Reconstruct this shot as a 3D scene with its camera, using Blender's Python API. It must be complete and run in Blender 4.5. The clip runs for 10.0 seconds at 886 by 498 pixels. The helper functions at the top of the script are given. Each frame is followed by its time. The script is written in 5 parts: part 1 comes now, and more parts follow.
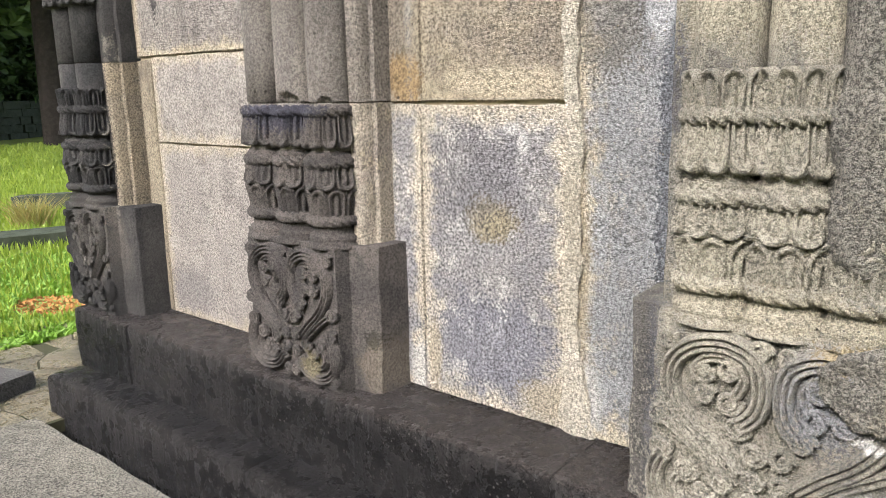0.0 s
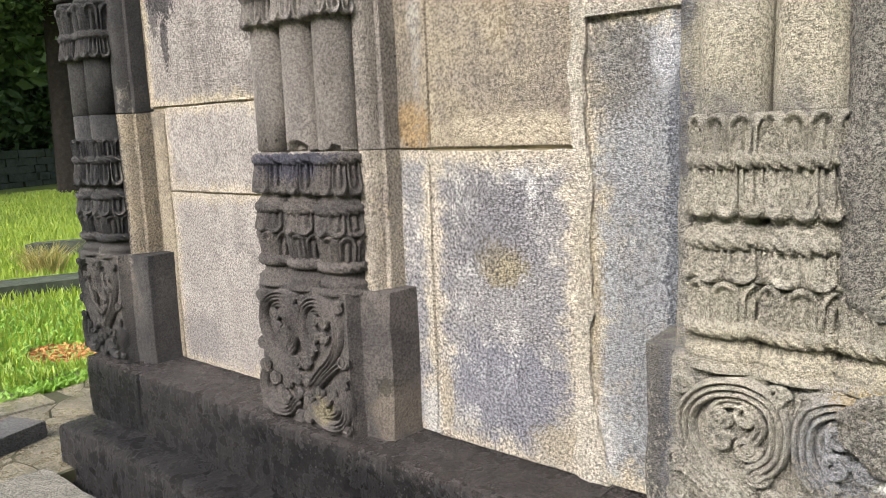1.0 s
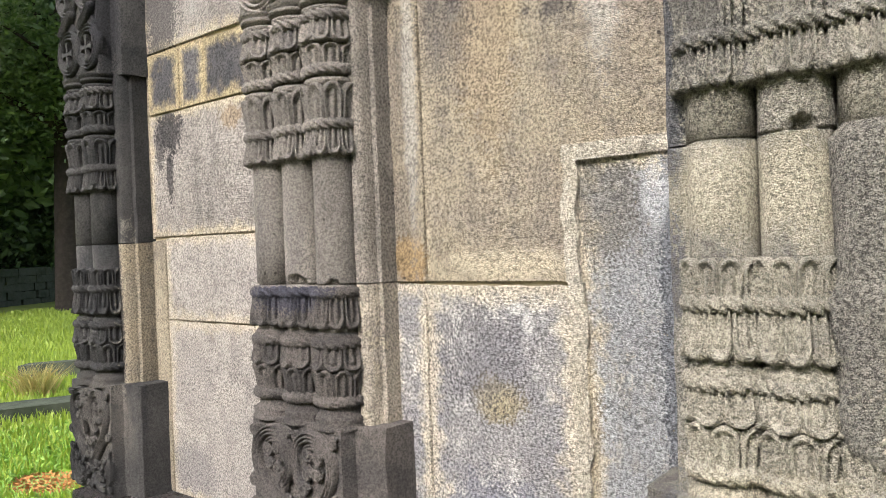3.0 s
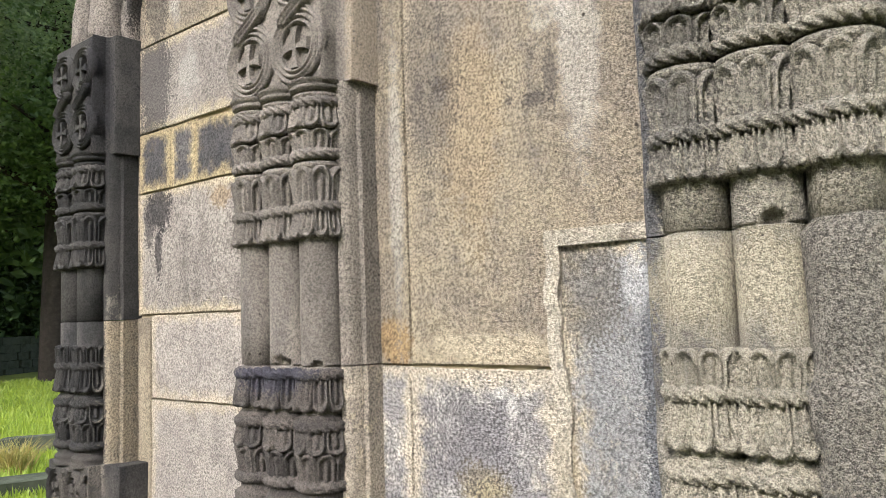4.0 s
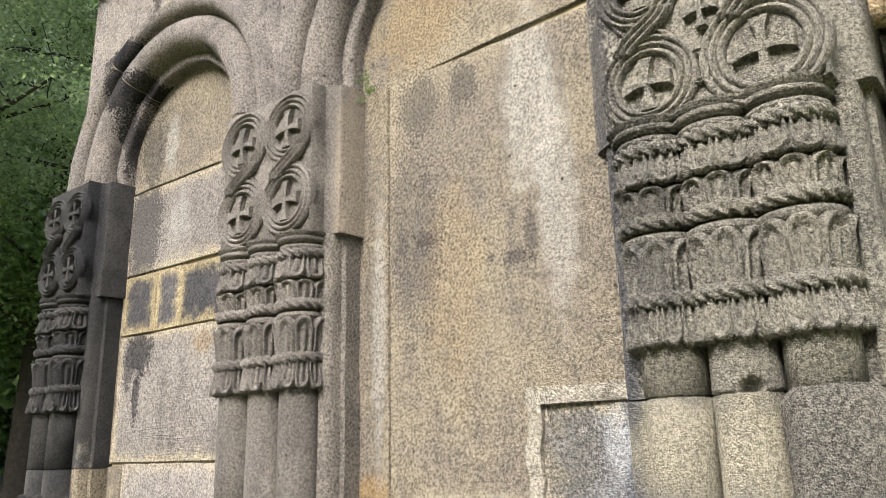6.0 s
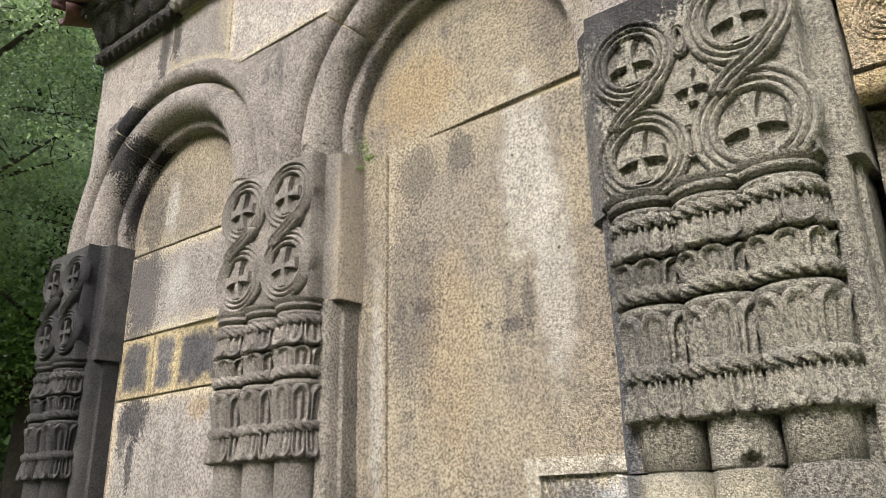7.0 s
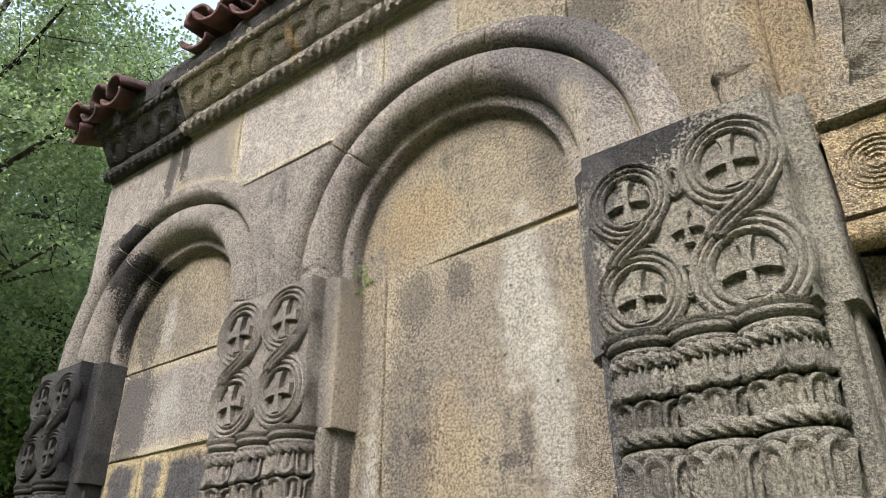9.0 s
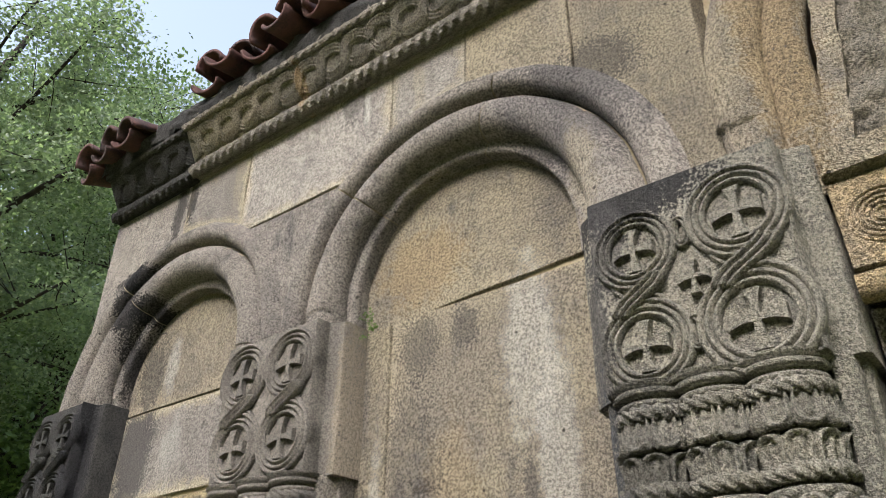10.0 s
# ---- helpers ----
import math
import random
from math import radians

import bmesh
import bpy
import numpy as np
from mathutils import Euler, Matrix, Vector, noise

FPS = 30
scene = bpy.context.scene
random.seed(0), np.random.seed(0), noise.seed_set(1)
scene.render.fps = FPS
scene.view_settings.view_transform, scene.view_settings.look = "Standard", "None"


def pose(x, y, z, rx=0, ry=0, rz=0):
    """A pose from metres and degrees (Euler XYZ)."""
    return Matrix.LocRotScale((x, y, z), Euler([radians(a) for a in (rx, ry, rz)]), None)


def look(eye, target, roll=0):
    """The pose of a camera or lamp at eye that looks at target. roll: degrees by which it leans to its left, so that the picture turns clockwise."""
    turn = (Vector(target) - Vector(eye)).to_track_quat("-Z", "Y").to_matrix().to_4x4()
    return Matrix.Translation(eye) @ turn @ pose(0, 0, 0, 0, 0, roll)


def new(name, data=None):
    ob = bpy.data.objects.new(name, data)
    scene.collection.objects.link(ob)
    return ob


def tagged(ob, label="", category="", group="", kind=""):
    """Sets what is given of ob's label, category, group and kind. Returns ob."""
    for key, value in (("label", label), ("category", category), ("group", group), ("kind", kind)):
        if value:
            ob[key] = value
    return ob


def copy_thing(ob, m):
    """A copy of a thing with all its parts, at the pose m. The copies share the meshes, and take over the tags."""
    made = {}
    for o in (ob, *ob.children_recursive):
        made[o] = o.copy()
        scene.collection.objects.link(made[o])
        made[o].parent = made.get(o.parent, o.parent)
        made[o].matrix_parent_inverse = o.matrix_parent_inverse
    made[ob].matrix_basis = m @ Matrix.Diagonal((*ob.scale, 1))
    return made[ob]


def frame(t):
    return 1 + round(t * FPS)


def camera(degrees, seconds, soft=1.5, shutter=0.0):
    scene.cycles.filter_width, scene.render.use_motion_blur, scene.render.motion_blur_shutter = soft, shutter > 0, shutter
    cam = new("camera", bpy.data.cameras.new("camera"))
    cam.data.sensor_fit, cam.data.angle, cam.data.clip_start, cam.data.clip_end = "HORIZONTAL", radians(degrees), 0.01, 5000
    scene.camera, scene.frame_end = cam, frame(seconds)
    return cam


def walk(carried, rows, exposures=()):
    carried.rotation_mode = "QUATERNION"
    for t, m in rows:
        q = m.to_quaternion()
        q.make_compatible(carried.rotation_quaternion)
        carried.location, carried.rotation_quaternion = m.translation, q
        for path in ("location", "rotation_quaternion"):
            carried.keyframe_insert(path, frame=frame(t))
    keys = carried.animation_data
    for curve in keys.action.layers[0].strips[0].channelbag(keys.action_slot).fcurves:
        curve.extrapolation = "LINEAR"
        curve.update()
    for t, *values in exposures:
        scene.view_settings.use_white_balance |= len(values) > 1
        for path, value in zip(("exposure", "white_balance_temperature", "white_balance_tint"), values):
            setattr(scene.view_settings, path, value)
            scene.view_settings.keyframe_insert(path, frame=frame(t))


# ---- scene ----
cam = camera(61.1, 10.0, soft=0.6)
PATH = [
    (0, (-0.039, -0.017, 1.441), (-1.279, 1.494, 1.019), -1.1),
    (0.5, (-0.039, -0.019, 1.443), (-1.297, 1.493, 1.081), -1.5),
    (1, (-0.039, -0.018, 1.458), (-1.31, 1.493, 1.14), -2.1),
    (1.5, (-0.039, -0.023, 1.469), (-1.323, 1.487, 1.206), -2.3),
    (2, (-0.041, -0.023, 1.485), (-1.334, 1.491, 1.29), -2.5),
    (2.5, (-0.039, -0.019, 1.498), (-1.326, 1.508, 1.392), -2.3),
    (4, (-0.003, -0.024, 1.553), (-1.249, 1.532, 1.724), -1.9),
    (4.5, (0.004, -0.019, 1.57), (-1.227, 1.536, 1.831), -1.6),
    (5, (0.008, -0.026, 1.586), (-1.199, 1.53, 1.937), -1.4),
    (5.5, (0.012, -0.03, 1.594), (-1.174, 1.518, 2.036), -1.3),
    (7, (0.035, -0.049, 1.636), (-1.104, 1.455, 2.299), -1.3),
    (7.5, (0.033, -0.057, 1.65), (-1.081, 1.432, 2.384), -1.3),
    (8, (0.038, -0.067, 1.664), (-1.054, 1.404, 2.467), -1.1),
    (8.5, (0.039, -0.068, 1.673), (-1.031, 1.376, 2.55), -0.6),
    (9, (0.044, -0.069, 1.688), (-1.014, 1.349, 2.62), -0.4),
    (9.5, (0.049, -0.068, 1.696), (-0.999, 1.321, 2.681), 0.0),
    (10, (0.046, -0.074, 1.702), (-0.991, 1.293, 2.729), 0.4),
]
walk(cam, [(t, look(eye, target, roll)) for t, eye, target, roll in PATH],
     exposures=[(0.0, 2.27, 6080, 11), (5.5, 2.3, 6170, 10), (7.5, 2.26, 6200, 10), (9.0, 2.1, 6150, 10), (10.0, 1.83, 6130, 9)])

# ---- daylight: a bright overcast sky with a broad, weak sun ----
SUN_DIR = Vector((0.06, -0.76, 0.64)).normalized()
world = bpy.data.worlds.new("overcast_sky")
scene.world = world
world.use_nodes = True
wn, wl = world.node_tree.nodes, world.node_tree.links
sky = wn.new("ShaderNodeTexSky")
sky.sky_type, sky.sun_disc = "NISHITA", False
sky.sun_elevation = math.asin(SUN_DIR.z)
sky.sun_rotation = math.atan2(SUN_DIR.x, SUN_DIR.y)
sky.air_density, sky.dust_density, sky.ozone_density = 1.0, 6.0, 1.0
haze = wn.new("ShaderNodeHueSaturation")
haze.inputs["Saturation"].default_value = 0.62
wl.new(sky.outputs["Color"], haze.inputs["Color"])
wl.new(haze.outputs["Color"], wn["Background"].inputs["Color"])
wn["Background"].inputs["Strength"].default_value = 0.15
sun = new("sun", bpy.data.lights.new("sun", "SUN"))
sun.data.energy, sun.data.angle, sun.data.color = 0.8, radians(20), (1.0, 0.985, 0.96)
sun.matrix_world = look(SUN_DIR * 30, (0, 0, 0))


# ---- materials ----
def graph(name):
    m = bpy.data.materials.new(name)
    m.use_nodes = True
    return m, m.node_tree.nodes, m.node_tree.links, m.node_tree.nodes["Principled BSDF"]


def noise_node(n, l, vec, scale, detail=5.0, rough=0.6, dist=0.0):
    t = n.new("ShaderNodeTexNoise")
    t.inputs["Scale"].default_value, t.inputs["Detail"].default_value = scale, detail
    t.inputs["Roughness"].default_value, t.inputs["Distortion"].default_value = rough, dist
    l.new(vec, t.inputs["Vector"])
    return t.outputs["Fac"]


def ramp_node(n, l, fac, lo, hi, a=0.0, b=1.0):
    r = n.new("ShaderNodeMapRange")
    r.interpolation_type = "SMOOTHSTEP"
    for k, v in (("From Min", lo), ("From Max", hi), ("To Min", a), ("To Max", b)):
        r.inputs[k].default_value = v
    l.new(fac, r.inputs["Value"])
    return r.outputs["Result"]


def math_node(n, l, op, a, b):
    m = n.new("ShaderNodeMath")
    m.operation = op
    for i, v in enumerate((a, b)):
        if isinstance(v, (int, float)):
            m.inputs[i].default_value = v
        else:
            l.new(v, m.inputs[i])
    return m.outputs[0]


def mix_node(n, l, fac, a, b, kind="MIX"):
    m = n.new("ShaderNodeMix")
    m.data_type, m.blend_type = "RGBA", kind
    for sock, v in ((m.inputs[0], fac), (m.inputs[6], a), (m.inputs[7], b)):
        if isinstance(v, tuple):
            sock.default_value = (*v, 1.0)
        elif isinstance(v, (int, float)):
            sock.default_value = v
        else:
            l.new(v, sock)
    return m.outputs[2]


def stone(name, c1, c2, stain=(0.05, 0.045, 0.045), stain_amount=0.4, rim=(0.62, 0.52, 0.34), rim_amount=0.0,
          pale=(0.66, 0.64, 0.6), pale_amount=0.0, tool=0.0, bump=0.5, rough=0.85, pits=0.5, gloss_patch=0.0, grain=0.46, spots=(), sheen=0.15, mottle=0.45, specks=None, speck_from=0.78):
    """Weathered tuff and basalt: two tones, rain stains, sand grain, gas pits, lime along the joints, lichen, chisel marks."""
    m, n, l, bsdf = graph(name)
    geo = n.new("ShaderNodeNewGeometry")
    info = n.new("ShaderNodeObjectInfo")
    shift = n.new("ShaderNodeVectorMath")
    shift.operation = "MULTIPLY_ADD"
    comb = n.new("ShaderNodeCombineXYZ")
    for i in range(3):
        l.new(info.outputs["Random"], comb.inputs[i])
    l.new(comb.outputs[0], shift.inputs[0])
    shift.inputs[1].default_value = (3.1, 5.3, 7.7)
    l.new(geo.outputs["Position"], shift.inputs[2])
    pos = shift.outputs[0]
    big = noise_node(n, l, pos, 2.6, 6, 0.62, 0.4)
    mid = noise_node(n, l, pos, 14.0, 6, 0.7)
    sand = noise_node(n, l, pos, 400.0, 3, 0.75)
    coarse = noise_node(n, l, pos, 118.0, 5, 0.75)
    gr = n.new("ShaderNodeTexVoronoi")
    gr.inputs["Scale"].default_value = 210.0
    l.new(pos, gr.inputs["Vector"])
    grit = gr.outputs["Distance"]
    mp = n.new("ShaderNodeMapping")
    mp.inputs["Scale"].default_value = (9.0, 9.0, 1.3)
    l.new(pos, mp.inputs["Vector"])
    streak = noise_node(n, l, mp.outputs[0], 1.0, 6, 0.62, 0.3)
    col = mix_node(n, l, ramp_node(n, l, math_node(n, l, "ADD", math_node(n, l, "MULTIPLY", big, 0.7), math_node(n, l, "MULTIPLY", mid, 0.3)), 0.38, 0.62), c1, c2)
    # rain stains
    st = ramp_node(n, l, math_node(n, l, "ADD", math_node(n, l, "MULTIPLY", streak, 0.65), math_node(n, l, "MULTIPLY", mid, 0.35)), 0.5, 0.68)
    col = mix_node(n, l, math_node(n, l, "MULTIPLY", st, stain_amount), col, stain)
    # dark crusts that break up into specks
    if mottle:
        mo = ramp_node(n, l, math_node(n, l, "ADD", math_node(n, l, "MULTIPLY", mid, 0.5), math_node(n, l, "MULTIPLY", coarse, 0.5)), 0.53, 0.61)
        mo = math_node(n, l, "MULTIPLY", mo, ramp_node(n, l, noise_node(n, l, pos, 5.0, 4, 0.6), 0.46, 0.62))
        col = mix_node(n, l, math_node(n, l, "MULTIPLY", mo, mottle), col, stain)
    # lichen and lime bloom
    if pale_amount:
        pl = ramp_node(n, l, math_node(n, l, "ADD", math_node(n, l, "MULTIPLY", mid, 0.74), math_node(n, l, "MULTIPLY", coarse, 0.26)), 0.53, 0.575)
        pl = math_node(n, l, "MULTIPLY", pl, ramp_node(n, l, big, 0.4, 0.6))
        col = mix_node(n, l, math_node(n, l, "MULTIPLY", pl, pale_amount), col, pale)
    if rim_amount:
        at = n.new("ShaderNodeAttribute")
        at.attribute_name = "rim"
        rv = math_node(n, l, "ADD", at.outputs["Fac"], math_node(n, l, "MULTIPLY", math_node(n, l, "SUBTRACT", mid, 0.5), 1.6))
        rv = ramp_node(n, l, rv, 0.3, 0.85)
        col = mix_node(n, l, math_node(n, l, "MULTIPLY", rv, rim_amount), col, rim)
    # stains, strips of other tone and a painted gleam, each with its own place: (x, z, half width, half height, colour,
    # amount)
    if spots:
        sx = n.new("ShaderNodeSeparateXYZ")
        l.new(geo.outputs["Position"], sx.inputs[0])
        wobble = math_node(n, l, "ADD", math_node(n, l, "MULTIPLY", math_node(n, l, "SUBTRACT", mid, 0.5), 1.7), math_node(n, l, "MULTIPLY", math_node(n, l, "SUBTRACT", coarse, 0.5), 2.4))
        for px, pz, rx, rz, tone, amount in spots:
            ex = math_node(n, l, "POWER", math_node(n, l, "ABSOLUTE", math_node(n, l, "MULTIPLY", math_node(n, l, "SUBTRACT", sx.outputs[0], px), 1 / rx), 0.0), 2.0)
            ez = math_node(n, l, "POWER", math_node(n, l, "ABSOLUTE", math_node(n, l, "MULTIPLY", math_node(n, l, "SUBTRACT", sx.outputs[2], pz), 1 / rz), 0.0), 2.0)
            dist = math_node(n, l, "ADD", math_node(n, l, "SQRT", math_node(n, l, "ADD", ex, ez), 0.0), wobble)
            col = mix_node(n, l, ramp_node(n, l, dist, 0.75, 1.1, amount, 0.0), col, tone)
    # sand grain: its own tone, plus shade in the hollows put into the colour
    gv = ramp_node(n, l, math_node(n, l, "ADD", math_node(n, l, "MULTIPLY", sand, 0.48), math_node(n, l, "MULTIPLY", coarse, 0.52)), 0.43, 0.57, max(0.15, 1.0 - grain * 1.35), 1.0 + grain * 1.2)
    gc = n.new("ShaderNodeCombineColor")
    for i in range(3):
        l.new(gv, gc.inputs[i])
    col = mix_node(n, l, 1.0, col, gc.outputs[0], "MULTIPLY")
    # each piece a little lighter or darker
    rnd = n.new("ShaderNodeMapRange")
    rnd.inputs["To Min"].default_value, rnd.inputs["To Max"].default_value = 0.86, 1.14
    l.new(info.outputs["Random"], rnd.inputs["Value"])
    rc = n.new("ShaderNodeCombineColor")
    for i in range(3):
        l.new(rnd.outputs[0], rc.inputs[i])
    col = mix_node(n, l, 1.0, col, rc.outputs[0], "MULTIPLY")
    # gas pits
    vo = n.new("ShaderNodeTexVoronoi")
    vo.inputs["Scale"].default_value = 30.0
    l.new(pos, vo.inputs["Vector"])
    sep = n.new("ShaderNodeSeparateColor")
    l.new(vo.outputs["Color"], sep.inputs[0])
    size = ramp_node(n, l, sep.outputs[0], 0.8, 1.0, 0.0, 0.24 * pits)
    pit = math_node(n, l, "LESS_THAN", vo.outputs["Distance"], size)
    col = mix_node(n, l, math_node(n, l, "MULTIPLY", pit, 0.85), col, (0.03, 0.026, 0.022))
    # fine pores
    po = n.new("ShaderNodeTexVoronoi")
    po.inputs["Scale"].default_value = 78.0
    l.new(pos, po.inputs["Vector"])
    pq = n.new("ShaderNodeSeparateColor")
    l.new(po.outputs["Color"], pq.inputs[0])
    pore = math_node(n, l, "LESS_THAN", po.outputs["Distance"], ramp_node(n, l, pq.outputs[1], 0.62, 1.0, 0.0, 0.13 + 0.17 * pits))
    col = mix_node(n, l, math_node(n, l, "MULTIPLY", pore, 0.75), col, stain)
    if specks:
        sp = n.new("ShaderNodeTexVoronoi")
        sp.inputs["Scale"].default_value = 85.0
        l.new(pos, sp.inputs["Vector"])
        sq = n.new("ShaderNodeSeparateColor")
        l.new(sp.outputs["Color"], sq.inputs[0])
        lim = ramp_node(n, l, sq.outputs[0], speck_from, 1.0, 0.0, 0.36)
        col = mix_node(n, l, math_node(n, l, "LESS_THAN", sp.outputs["Distance"], lim), col, specks)
    l.new(col, bsdf.inputs["Base Color"])
    bsdf.inputs["Specular IOR Level"].default_value = sheen
    # relief
    hgt = math_node(n, l, "ADD", math_node(n, l, "MULTIPLY", sand, 0.8), math_node(n, l, "MULTIPLY", coarse, 2.0))
    hgt = math_node(n, l, "SUBTRACT", hgt, math_node(n, l, "MULTIPLY", grit, 0.8))
    hgt = math_node(n, l, "SUBTRACT", hgt, math_node(n, l, "MULTIPLY", pore, 0.7))
    hgt = math_node(n, l, "ADD", hgt, math_node(n, l, "MULTIPLY", mid, 1.0))
    hgt = math_node(n, l, "SUBTRACT", hgt, math_node(n, l, "MULTIPLY", pit, 1.2))
    if tool:
        mt = n.new("ShaderNodeMapping")
        mt.inputs["Scale"].default_value = (22.0, 22.0, 150.0)
        mt.inputs["Rotation"].default_value = (0.0, radians(7), 0.0)
        l.new(geo.outputs["Position"], mt.inputs["Vector"])
        chis = noise_node(n, l, mt.outputs[0], 1.0, 3, 0.5, 0.6)
        hgt = math_node(n, l, "ADD", hgt, math_node(n, l, "MULTIPLY", chis, tool))
    bn = n.new("ShaderNodeBump")
    bn.inputs["Strength"].default_value, bn.inputs["Distance"].default_value = min(1.0, bump * 1.6), 0.014
    l.new(hgt, bn.inputs["Height"])
    l.new(bn.outputs[0], bsdf.inputs["Normal"])
    if gloss_patch:
        l.new(ramp_node(n, l, mid, 0.42, 0.6, rough - gloss_patch, rough), bsdf.inputs["Roughness"])
    else:
        bsdf.inputs["Roughness"].default_value = rough
    return m


def plain(name, c1, c2, scale=8.0, rough=0.8, bump=0.3, dist=0.01, fine=90.0):
    m, n, l, bsdf = graph(name)
    geo = n.new("ShaderNodeNewGeometry")
    info = n.new("ShaderNodeObjectInfo")
    a = noise_node(n, l, geo.outputs["Position"], scale, 6, 0.65)
    b = noise_node(n, l, geo.outputs["Position"], fine, 4, 0.7)
    f = math_node(n, l, "ADD", math_node(n, l, "MULTIPLY", a, 0.65), math_node(n, l, "MULTIPLY", b, 0.35))
    f = math_node(n, l, "ADD", f, math_node(n, l, "MULTIPLY", math_node(n, l, "SUBTRACT", info.outputs["Random"], 0.5), 0.12))
    l.new(mix_node(n, l, ramp_node(n, l, f, 0.36, 0.64), c1, c2), bsdf.inputs["Base Color"])
    bn = n.new("ShaderNodeBump")
    bn.inputs["Strength"].default_value, bn.inputs["Distance"].default_value = bump, dist
    l.new(f, bn.inputs["Height"])
    l.new(bn.outputs[0], bsdf.inputs["Normal"])
    bsdf.inputs["Roughness"].default_value = rough
    bsdf.inputs["Specular IOR Level"].default_value = 0.5 if rough < 0.5 else 0.15
    return m


def leafy(name, c1, c2, rough=0.55, glow=0.35):
    """Leaves: colour by the single leaf, light that passes through the blade."""
    m, n, l, bsdf = graph(name)
    geo = n.new("ShaderNodeNewGeometry")
    big = noise_node(n, l, geo.outputs["Position"], 0.6, 3, 0.6)
    f = math_node(n, l, "ADD", math_node(n, l, "MULTIPLY", geo.outputs["Random Per Island"], 0.6), math_node(n, l, "MULTIPLY", big, 0.4))
    col = mix_node(n, l, f, c1, c2)
    l.new(col, bsdf.inputs["Base Color"])
    bsdf.inputs["Roughness"].default_value = rough
    tr = n.new("ShaderNodeBsdfTranslucent")
    l.new(mix_node(n, l, 1.0, col, (1.35, 1.5, 1.0), "MULTIPLY"), tr.inputs["Color"])
    mx = n.new("ShaderNodeMixShader")
    mx.inputs[0].default_value = glow
    l.new(bsdf.outputs[0], mx.inputs[1])
    l.new(tr.outputs[0], mx.inputs[2])
    l.new(mx.outputs[0], n["Material Output"].inputs["Surface"])
    return m


BLACK, DARK_GREY, CREAM, LIME, OCHRE = (0.018, 0.017, 0.019), (0.06, 0.056, 0.056), (0.42, 0.36, 0.26), (0.5, 0.48, 0.44), (0.33, 0.22, 0.10)
TUFF = stone("warm_tuff", (0.31, 0.262, 0.186), (0.235, 0.2, 0.157), stain=(0.11, 0.10, 0.096), stain_amount=0.6, rim_amount=0.3, rim=(0.45, 0.38, 0.26), bump=0.8, pits=0.7,
             spots=((-1.02, 2.20, 0.025, 0.09, DARK_GREY, 0.55), (-1.07, 2.14, 0.05, 0.025, DARK_GREY, 0.55), (-1.16, 2.15, 0.014, 0.014, DARK_GREY, 0.6), (-1.40, 2.25, 0.05, 0.03, DARK_GREY, 0.4),
                    (-1.0, 2.62, 0.10, 0.32, LIME, 0.42), (-0.93, 2.30, 0.07, 0.35, LIME, 0.38), (-1.3, 2.1, 0.12, 0.35, OCHRE, 0.22), (-1.43, 2.72, 0.09, 0.12, DARK_GREY, 0.5), (-1.24, 2.74, 0.06, 0.09, DARK_GREY, 0.55),
                    (-1.45, 2.3, 0.12, 0.3, DARK_GREY, 0.35), (-1.25, 1.45, 0.28, 0.05, CREAM, 0.8), (-1.42, 3.02, 0.2, 0.16, OCHRE, 0.4), (-1.62, 1.46, 0.07, 0.09, OCHRE, 0.75),
                    (-2.87, 2.98, 0.05, 0.15, LIME, 0.45), (-3.02, 2.98, 0.10, 0.2, DARK_GREY, 0.6), (-0.12, 3.2, 0.09, 0.5, OCHRE, 0.45), (-0.63, 3.43, 0.16, 0.12, DARK_GREY, 0.6),
                    (-1.6, 2.0, 0.03, 0.5, LIME, 0.4), (-0.85, 3.3, 0.12, 0.6, DARK_GREY, 0.2), (-3.13, 1.0, 0.07, 0.55, CREAM, 0.8), (-3.2, 2.2, 0.035, 0.6, CREAM, 0.6)))
TUFF_GREY = stone("grey_tuff", (0.35, 0.315, 0.28), (0.27, 0.24, 0.215), stain=(0.13, 0.12, 0.115), stain_amount=0.5, rim_amount=0.55, tool=1.6, bump=0.7,
                  spots=((-2.99, 2.05, 0.10, 0.12, DARK_GREY, 0.9), (-3.0, 1.86, 0.03, 0.14, DARK_GREY, 0.85), (-3.07, 2.0, 0.05, 0.14, DARK_GREY, 0.7), (-3.04, 2.6, 0.17, 0.28, DARK_GREY, 0.75),
                         (-2.55, 2.05, 0.08, 0.05, OCHRE, 0.5), (-2.76, 2.62, 0.07, 0.12, LIME, 0.35), (-2.78, 3.8, 0.05, 0.14, BLACK, 0.8), (-2.42, 3.8, 0.03, 0.2, CREAM, 0.5)))
TUFF_PALE = stone("pale_tuff_with_lime_bloom", (0.25, 0.24, 0.245), (0.34, 0.32, 0.30), stain=(0.14, 0.135, 0.145), stain_amount=0.75, rim_amount=0.65,
                  rim=(0.6, 0.52, 0.38), pale_amount=0.55, pits=0.2, tool=0.9, grain=0.55, bump=0.8,
                  spots=((-1.225, 1.325, 0.035, 0.018, (0.55, 0.53, 0.5), 0.9), (-1.185, 1.285, 0.02, 0.035, (0.55, 0.53, 0.5), 0.85), (-1.585, 0.55, 0.05, 0.1, LIME, 0.9), (-1.3, 1.06, 0.09, 0.07, (0.34, 0.26, 0.08), 0.5), (-1.3, 0.68, 0.22, 0.16, (0.2, 0.2, 0.235), 0.65),
                         (-1.36, 1.18, 0.16, 0.16, (0.17, 0.16, 0.165), 0.5), (-1.1, 0.55, 0.1, 0.06, CREAM, 0.8), (-1.52, 0.6, 0.03, 0.12, CREAM, 0.8)))
